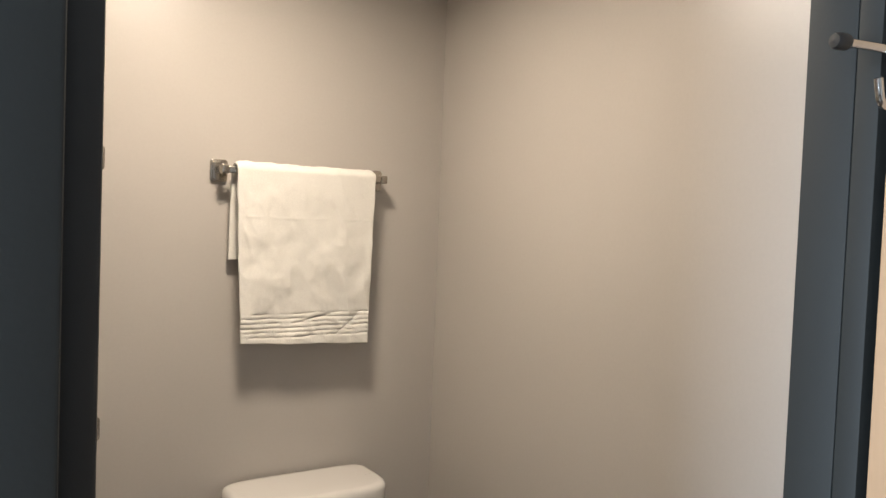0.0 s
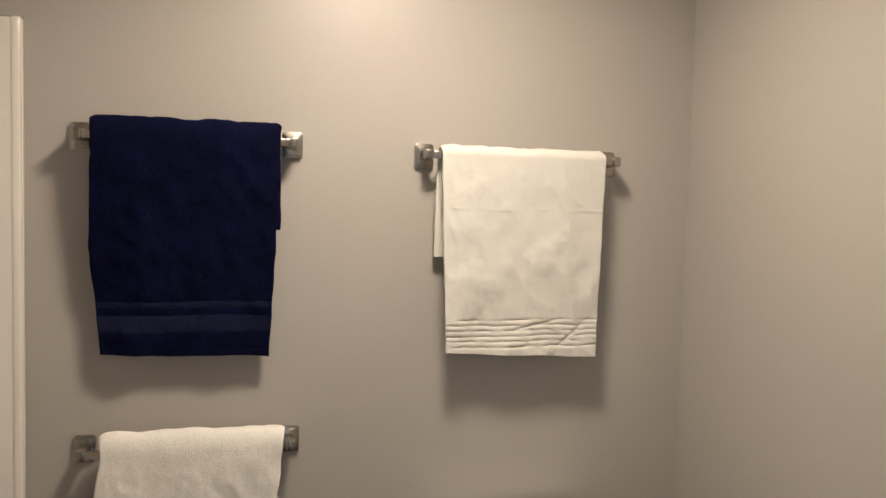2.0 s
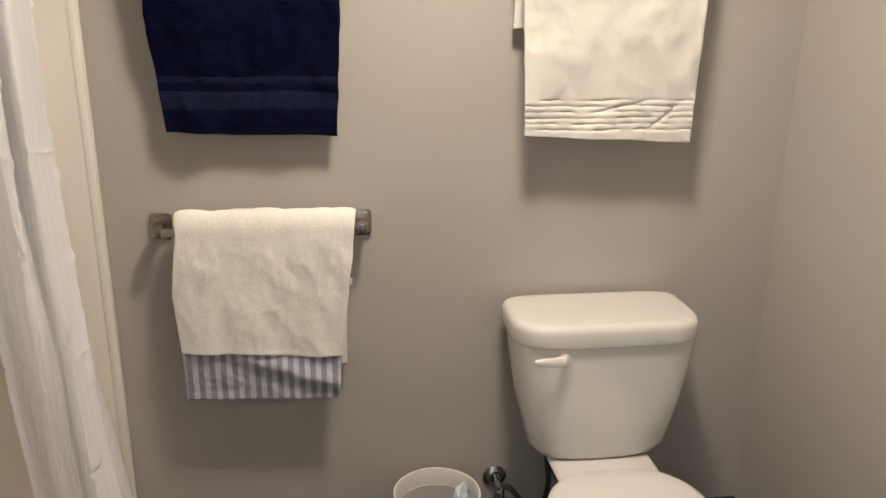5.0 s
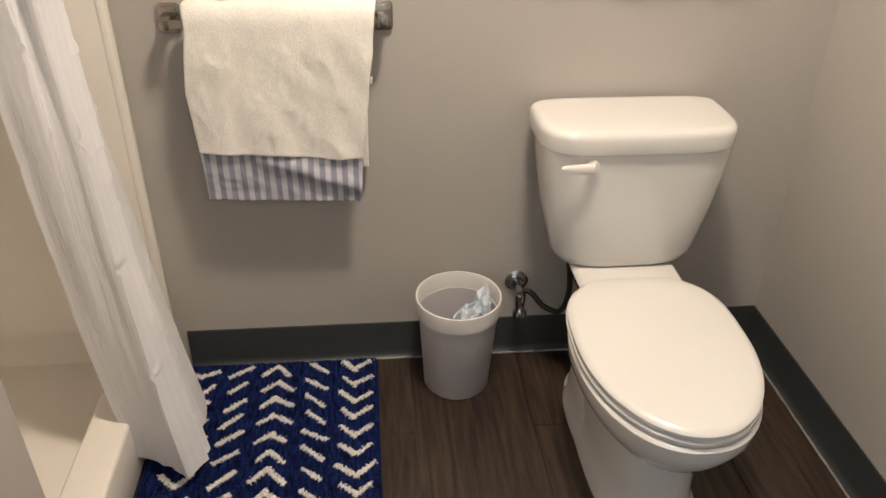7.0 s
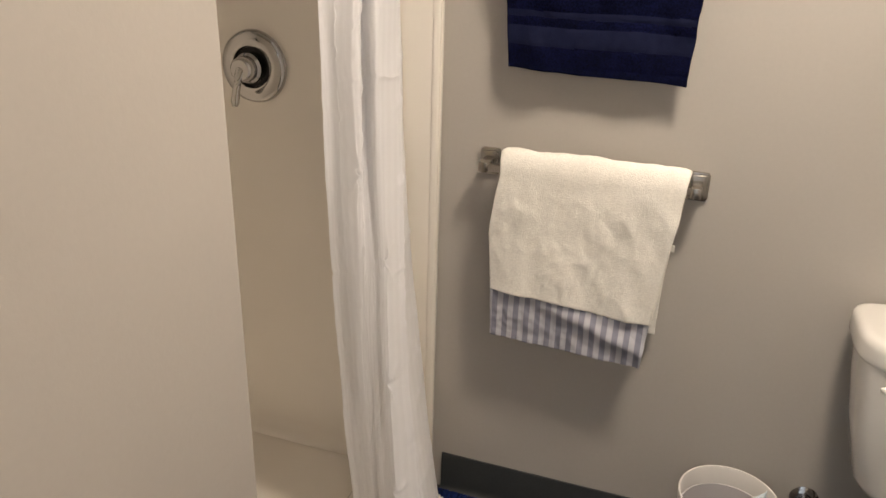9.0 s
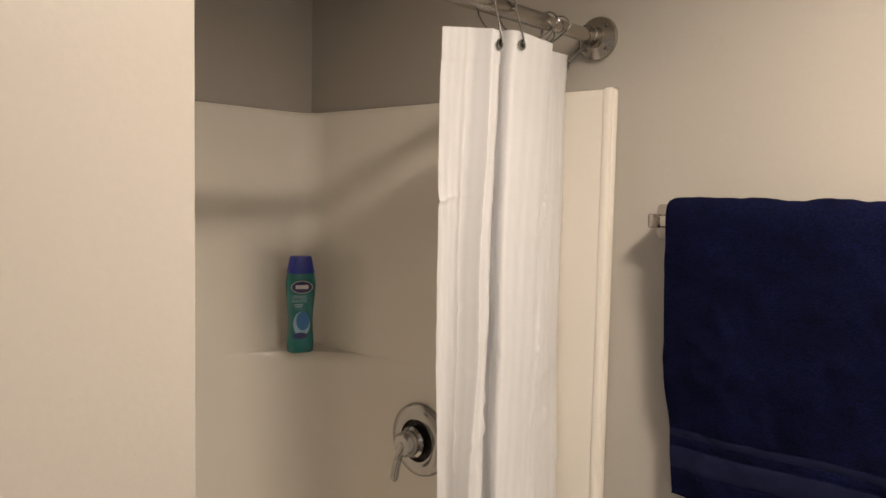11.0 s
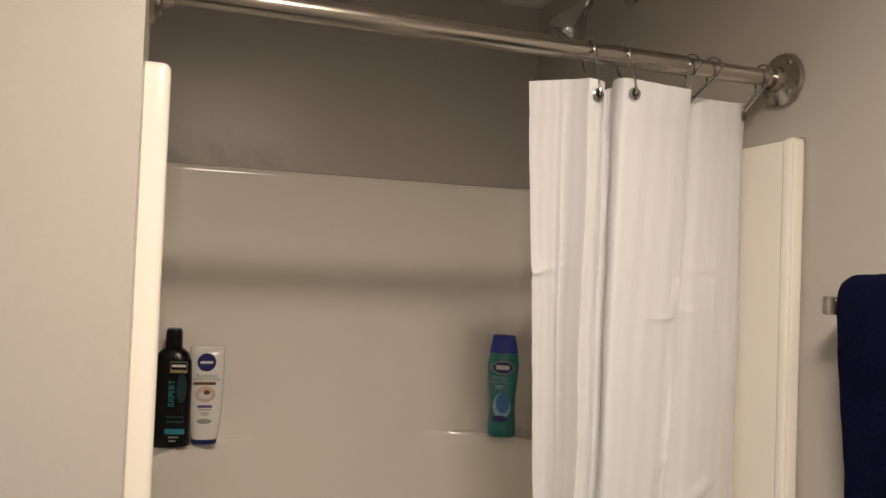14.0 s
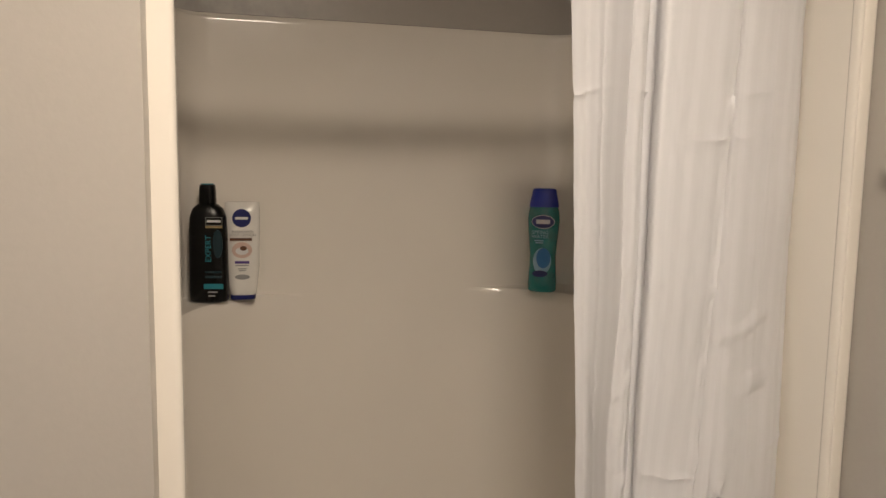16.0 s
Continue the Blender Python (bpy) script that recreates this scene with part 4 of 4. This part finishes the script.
def rug_mesh():
    nx, ny = 256, 396
    bm = bmesh.new()
    col = bm.verts.layers.float_color.new("pile")
    white = np.zeros((ny + 1, nx + 1))
    xs, ys = np.linspace(RUG[0], RUG[1], nx + 1), np.linspace(RUG[2], RUG[3], ny + 1)
    gx, gy = np.meshgrid(xs, ys)
    rng = np.random.default_rng(5)
    jx, jy = gx + rng.normal(0, 0.0014, gx.shape), gy + rng.normal(0, 0.0014, gx.shape)
    for k, (a, b, c, d) in enumerate(STROKES):
        if min(b, d) < RUG[2] + 0.02:
            continue
        a, c = a + rng.normal(0, 0.004), c + rng.normal(0, 0.004)
        b, d = b + rng.normal(0, 0.0035), d + rng.normal(0, 0.0035)
        t = np.clip(((jx - a) * (c - a) + (jy - b) * (d - b)) / ((c - a) ** 2 + (d - b) ** 2), 0, 1)
        dist = np.hypot((jx - a - t * (c - a)), jy - b - t * (d - b))
        white = np.maximum(white, dist < 0.0064 + rng.normal(0, 0.0007) + 0.0026 * np.sin(gx * 420 + 3 * k) * np.cos(gy * 330 + 2 * k))
    h = rng.random(gx.shape)
    g = []
    for j in range(ny + 1):
        row = []
        for i in range(nx + 1):
            e = min(i, nx - i, j, ny - j)
            z = 0.016 * min(1, 0.25 + e / 3) + (h[j, i] - 0.5) * 0.006 + 0.002 * nz(gx[j, i] * 14, gy[j, i] * 14)
            z += 0.002 * white[j, i]
            v = bm.verts.new((gx[j, i] + (h[j, i] - 0.5) * 0.0015 + (0.003 * nz(gy[j, i] * 9, 2) if i in (0, nx) else 0), gy[j, i], max(0.003, z) if 0 < e else 0.0015))
            k = (0.8 + 0.35 * h[j, i]) if white[j, i] else (0.30 + 0.75 * h[j, i]) * (1.0 + 1.3 * nz(gx[j, i] * 150, gy[j, i] * 32, 3))
            b = (0.012, 0.026, 0.125) if not white[j, i] else (0.88, 0.85, 0.80)
            v[col] = (b[0] * k, b[1] * k, b[2] * k, 1)
            row.append(v)
        g.append(row)
    for j in range(ny):
        for i in range(nx):
            bm.faces.new((g[j][i], g[j][i + 1], g[j + 1][i + 1], g[j + 1][i]))
    return bm


RUGMAT = mat("rug_pile", (0.5, 0.5, 0.5), 0.95, spec=0.1, bump=0.8, bump_scale=500)
at = RUGMAT.node_tree.nodes.new("ShaderNodeAttribute")
at.attribute_name = "pile"
mixn = RUGMAT.node_tree.nodes.new("ShaderNodeMix")
mixn.data_type, mixn.blend_type = "RGBA", "MULTIPLY"
mixn.inputs[0].default_value = 0.25
nzn = RUGMAT.node_tree.nodes.new("ShaderNodeTexNoise")
nzn.inputs["Scale"].default_value = 45
RUGMAT.node_tree.links.new(at.outputs["Color"], mixn.inputs[6])
RUGMAT.node_tree.links.new(nzn.outputs[0], mixn.inputs[7])
RUGMAT.node_tree.links.new(mixn.outputs[2], RUGMAT.node_tree.nodes["Principled BSDF"].inputs["Base Color"])
rug = thing("bath_rug", "blue tufted bath rug with rows of white chevron strokes", "rug", (0, 0, 0))
part("tufted_top", rug_mesh(), RUGMAT, rug, smooth=False)
part("backing", box(RUG[0] + 0.002, RUG[1] - 0.002, RUG[2] + 0.002, RUG[3] - 0.002, 0.0005, 0.004), DARKHOLE, rug)
# ---- bottles on the ledges ----
def flat_bottle(z0, sections, n=36, p=2.6):
    return [oval(0, 0, z0 + z, w, d, n, p) for z, w, d in sections]


def face(parent, name, w, h, z, depth, material, m, label="", bm=None, dx=0.0):
    """A printed patch, a thin oval or rectangle that lies on the bottle's front."""
    return part(name, bm or box(-w / 2 + dx, w / 2 + dx, -depth - 0.0006, -depth, z - h / 2, z + h / 2), material, parent, label)


def disc(rx, rz, z, depth, n=32, dx=0.0):
    bm = bmesh.new()
    vs = [bm.verts.new((dx + rx * math.cos(2 * math.pi * i / n), -depth, z + rz * math.sin(2 * math.pi * i / n))) for i in range(n)]
    f = bm.faces.new(vs)
    r = bmesh.ops.extrude_face_region(bm, geom=[f])
    for v in r["geom"]:
        if isinstance(v, bmesh.types.BMVert):
            v.co.y += 0.0015
    bmesh.ops.recalc_face_normals(bm, faces=bm.faces)
    return bm


def flat_text(text, size, z, depth, dx, material, parent, turn=0, sx=1.0, label=""):
    return words(text, size, material, pose(dx, -depth, z) @ pose(0, 0, 0, 90, 0, 0) @ pose(0, 0, 0, 0, 0, turn), parent, sx=sx, label=label)


# tall black shampoo bottle
LZ = LEDGE_Z + 0.0005
shampoo = thing("shampoo_bottle", "tall black shampoo bottle with teal and white print", "bottle", (-2.455, -0.876, LZ))
shampoo.rotation_euler = (0, 0, radians(78))
part("body", loft(flat_bottle(0, ((0.0, 0.034, 0.020), (0.003, 0.039, 0.024), (0.02, 0.0405, 0.0255), (0.15, 0.039, 0.0250), (0.18, 0.037, 0.0245), (0.197, 0.031, 0.022), (0.205, 0.022, 0.018), (0.209, 0.016, 0.015)))), BLACKPL, shampoo)
part("cap", loft(flat_bottle(0, ((0.208, 0.0165, 0.0155), (0.210, 0.0175, 0.0165), (0.238, 0.0165, 0.0160), (0.246, 0.0155, 0.0150), (0.248, 0.012, 0.012)))), BLACKPL, shampoo, "black flip cap")
part("cap_top", prism([(0.0135 * math.cos(a * 0.3142), 0.0130 * math.sin(a * 0.3142)) for a in range(20)], 0.2475, 0.2492), TEALINK, shampoo, "teal cap top")
face(shampoo, "brand_box", 0.034, 0.017, 0.172, 0.0251, GREYINK, None, dx=0.017)
face(shampoo, "brand_box_fill", 0.032, 0.015, 0.172, 0.0255, BLACKPL, None, dx=0.017)
face(shampoo, "brand_bar", 0.028, 0.005, 0.1725, 0.0262, WHITEINK, None, dx=0.017)
face(shampoo, "gold_band", 0.034, 0.005, 0.1605, 0.0252, GOLDINK, None, dx=0.017)
flat_text("EXPERT", 0.0165, 0.115, 0.0260, 0.005, TEALINK, shampoo, 90, label="teal vertical lettering")
face(shampoo, "teal_swirl", 0.016, 0.05, 0.12, 0.0250, TEALDARK, None, bm=disc(0.010, 0.030, 0.125, 0.0257, dx=0.024))
face(shampoo, "text_line", 0.034, 0.004, 0.066, 0.0256, TEALDARK, None, dx=0.014)
face(shampoo, "text_line", 0.034, 0.005, 0.056, 0.0256, TEALDARK, None, dx=0.014)
face(shampoo, "teal_band", 0.040, 0.011, 0.036, 0.0257, TEALINK, None, dx=0.014)
face(shampoo, "text_line", 0.020, 0.003, 0.024, 0.0257, GREYINK, None, dx=0.012)
face(shampoo, "text_line", 0.014, 0.003, 0.016, 0.0257, GREYINK, None, dx=0.010)

# white lotion bottle, standing on its blue cap
lotion = thing("lotion_bottle", "white body lotion bottle standing on its blue cap", "bottle", (-2.475, -0.806, LZ))
lotion.rotation_euler = (0, 0, radians(84))
part("body", loft(flat_bottle(0, ((0.010, 0.026, 0.017), (0.014, 0.028, 0.0185), (0.03, 0.0305, 0.020), (0.07, 0.035, 0.0215), (0.15, 0.0365, 0.020), (0.19, 0.0365, 0.016), (0.204, 0.036, 0.011), (0.210, 0.034, 0.006)), p=2.8)), WHITEPL, lotion)
part("cap", loft(flat_bottle(0, ((0.0, 0.0255, 0.0165), (0.002, 0.0265, 0.0175), (0.0098, 0.0268, 0.0178)), p=2.8)), NAVYPL, lotion, "dark blue cap")
part("round_badge", disc(0.0195, 0.0195, 0.176, 0.0195), NAVYPL, lotion, "dark blue round badge")
face(lotion, "badge_bar", 0.026, 0.0052, 0.176, 0.0200, WHITEINK, None)
for z, txt in ((0.147, "IN-SHOWER"), (0.140, "BODY LOTION")):
    flat_text(txt, 0.0078, z, 0.0212, 0.002, GREYINK, lotion, sx=1.05)
face(lotion, "brown_band", 0.046, 0.006, 0.131, 0.0214, BROWNINK, None, dx=-0.002)
part("picture_halo", disc(0.021, 0.017, 0.108, 0.0222), PINKINK, lotion)
part("cream_swirl", disc(0.0135, 0.008, 0.106, 0.0228), WHITEINK, lotion)
part("nut", disc(0.007, 0.005, 0.112, 0.0231, dx=0.003), BROWNINK, lotion)
face(lotion, "purple_band", 0.030, 0.0055, 0.082, 0.0222, PURPLEINK, None)
for z, w in ((0.075, 0.028), (0.068, 0.018), (0.064, 0.014)):
    face(lotion, "text_line", w, 0.002, z, 0.0222, GREYINK, None)
part("grey_oval", disc(0.0155, 0.0055, 0.050, 0.0214), GREYINK, lotion)

# green body wash with a blue cap
gel = thing("body_wash_bottle", "translucent green body wash bottle with a blue cap", "bottle", (-2.435, -0.121, LZ))
gel.rotation_euler = (0, 0, radians(62))
part("body", loft(flat_bottle(0, ((0.0, 0.029, 0.018), (0.004, 0.033, 0.021), (0.02, 0.034, 0.022), (0.06, 0.0315, 0.021), (0.09, 0.031, 0.0205), (0.14, 0.0355, 0.0215), (0.17, 0.0375, 0.0215), (0.19, 0.0355, 0.020), (0.206, 0.031, 0.018)), p=2.5)), GREENGEL, gel)
part("cap", loft(flat_bottle(0, ((0.200, 0.0345, 0.0205), (0.203, 0.0345, 0.0205), (0.238, 0.0275, 0.0175), (0.242, 0.026, 0.016), (0.243, 0.022, 0.013)), p=2.6)), BLUEPL, gel, "bright blue flip cap")
part("brand_oval", disc(0.027, 0.016, 0.166, 0.0218), WHITEINK, gel)
part("brand_oval_fill", disc(0.0255, 0.0145, 0.166, 0.0224), NAVYPL, gel)
face(gel, "brand_bar", 0.032, 0.010, 0.1665, 0.0230, WHITEINK, None)
flat_text("SPRING", 0.0115, 0.141, 0.0218, -0.006, FOAMINK, gel)
flat_text("WATER", 0.0115, 0.131, 0.0215, -0.006, FOAMINK, gel)
for z, w in ((0.122, 0.022), (0.117, 0.018)):
    face(gel, "text_line", w, 0.0025, z, 0.0212, FOAMINK, None, dx=-0.008)
part("splash_ring", disc(0.021, 0.031, 0.074, 0.0214), FOAMINK, gel)
part("splash_drop", disc(0.0165, 0.0235, 0.081, 0.0220, dx=0.003), SKYINK, gel)
part("badge", disc(0.018, 0.008, 0.044, 0.0226, dx=-0.004), NAVYPL, gel)

# ---- vinyl planks ----
PLANK = mat("vinyl_plank", (0.062, 0.038, 0.023), 0.46, scale=4.0, col2=(0.011, 0.0066, 0.0042), stretch=(17, 1.0, 1), bump=0.3, bump_scale=40, rough_vary=0.08)
nt = PLANK.node_tree
bsdf = nt.nodes["Principled BSDF"]
oi = nt.nodes.new("ShaderNodeObjectInfo")
tc = nt.nodes.new("ShaderNodeTexCoord")
sh = nt.nodes.new("ShaderNodeVectorMath")
sh.operation = "ADD"
cmb = nt.nodes.new("ShaderNodeCombineXYZ")
mul = nt.nodes.new("ShaderNodeMath")
mul.operation = "MULTIPLY"
mul.inputs[1].default_value = 37.0
nt.links.new(oi.outputs["Random"], mul.inputs[0])
nt.links.new(mul.outputs[0], cmb.inputs[0]), nt.links.new(mul.outputs[0], cmb.inputs[1])
nt.links.new(tc.outputs["Object"], sh.inputs[0]), nt.links.new(cmb.outputs[0], sh.inputs[1])
mp = next(n for n in nt.nodes if n.type == "MAPPING")
nt.links.new(sh.outputs[0], mp.inputs[0])
wv = nt.nodes.new("ShaderNodeTexWave")
wv.bands_direction = "X"
wv.inputs["Scale"].default_value, wv.inputs["Distortion"].default_value, wv.inputs["Detail"].default_value, wv.inputs["Detail Scale"].default_value = 13.0, 16.0, 5.0, 1.5
mp2 = nt.nodes.new("ShaderNodeMapping")
mp2.inputs["Scale"].default_value = (1.0, 0.13, 1)
nt.links.new(sh.outputs[0], mp2.inputs[0]), nt.links.new(mp2.outputs[0], wv.inputs["Vector"])
# sharpen the broad streaks, and lay fine pores over them
mixnode = next(n for n in nt.nodes if n.type == "MIX")
streak = mixnode.inputs[0].links[0].from_socket
shp = nt.nodes.new("ShaderNodeMapRange")
shp.inputs[1].default_value, shp.inputs[2].default_value = 0.28, 0.72
nt.links.new(streak, shp.inputs[0]), nt.links.new(shp.outputs[0], mixnode.inputs[0])
pore = nt.nodes.new("ShaderNodeTexNoise")
pore.inputs["Scale"].default_value, pore.inputs["Detail"].default_value = 9.0, 4
mp3 = nt.nodes.new("ShaderNodeMapping")
mp3.inputs["Scale"].default_value = (34, 1.2, 1)
nt.links.new(sh.outputs[0], mp3.inputs[0]), nt.links.new(mp3.outputs[0], pore.inputs["Vector"])
prev = bsdf.inputs["Base Color"].links[0].from_socket
hs = nt.nodes.new("ShaderNodeHueSaturation")
mr = nt.nodes.new("ShaderNodeMapRange")
mr.inputs[3].default_value, mr.inputs[4].default_value = 0.45, 1.38
ad = nt.nodes.new("ShaderNodeMath")
ad.operation = "MULTIPLY_ADD"
ad.inputs[1].default_value, ad.inputs[2].default_value = 0.16, -0.08
nt.links.new(oi.outputs["Random"], ad.inputs[0])
sm = nt.nodes.new("ShaderNodeMath")
sm.operation = "ADD"
pm = nt.nodes.new("ShaderNodeMath")
pm.operation = "MULTIPLY_ADD"
pm.inputs[1].default_value = 0.9
nt.links.new(pore.outputs[0], pm.inputs[0])
half = nt.nodes.new("ShaderNodeMath")
half.operation = "MULTIPLY_ADD"
half.inputs[1].default_value, half.inputs[2].default_value = 0.42, -0.14
nt.links.new(wv.outputs[1], half.inputs[0]), nt.links.new(half.outputs[0], pm.inputs[2])
nt.links.new(pm.outputs[0], mr.inputs[0]), nt.links.new(mr.outputs[0], sm.inputs[0]), nt.links.new(ad.outputs[0], sm.inputs[1])
nt.links.new(sm.outputs[0], hs.inputs["Value"]), nt.links.new(prev, hs.inputs["Color"]), nt.links.new(hs.outputs[0], bsdf.inputs["Base Color"])
PW, GAP = 0.152, 0.0005
x = -1.61
col = 0
while x < -0.001:
    x1 = min(x + PW, 0.0)
    y = 0.0 + (-0.31 - 0.37 * (col % 3))
    edges = [0.0] + [y - 0.92 * k for k in range(3) if y - 0.92 * k > -1.70] + [-1.693]
    for a, b in zip(edges, edges[1:]):
        if a - b < 0.01:
            continue
        cx, cy = (x + x1) / 2, (a + b) / 2
        bmp = box(x + GAP - cx, x1 - GAP - cx, b + GAP - cy, a - GAP - cy, -0.0038, 0.0, 0.0004, 1)
        pk = part("plank", bmp, PLANK, sub, smooth=False, loc=(cx, cy, 0))
    x += PW
    col += 1
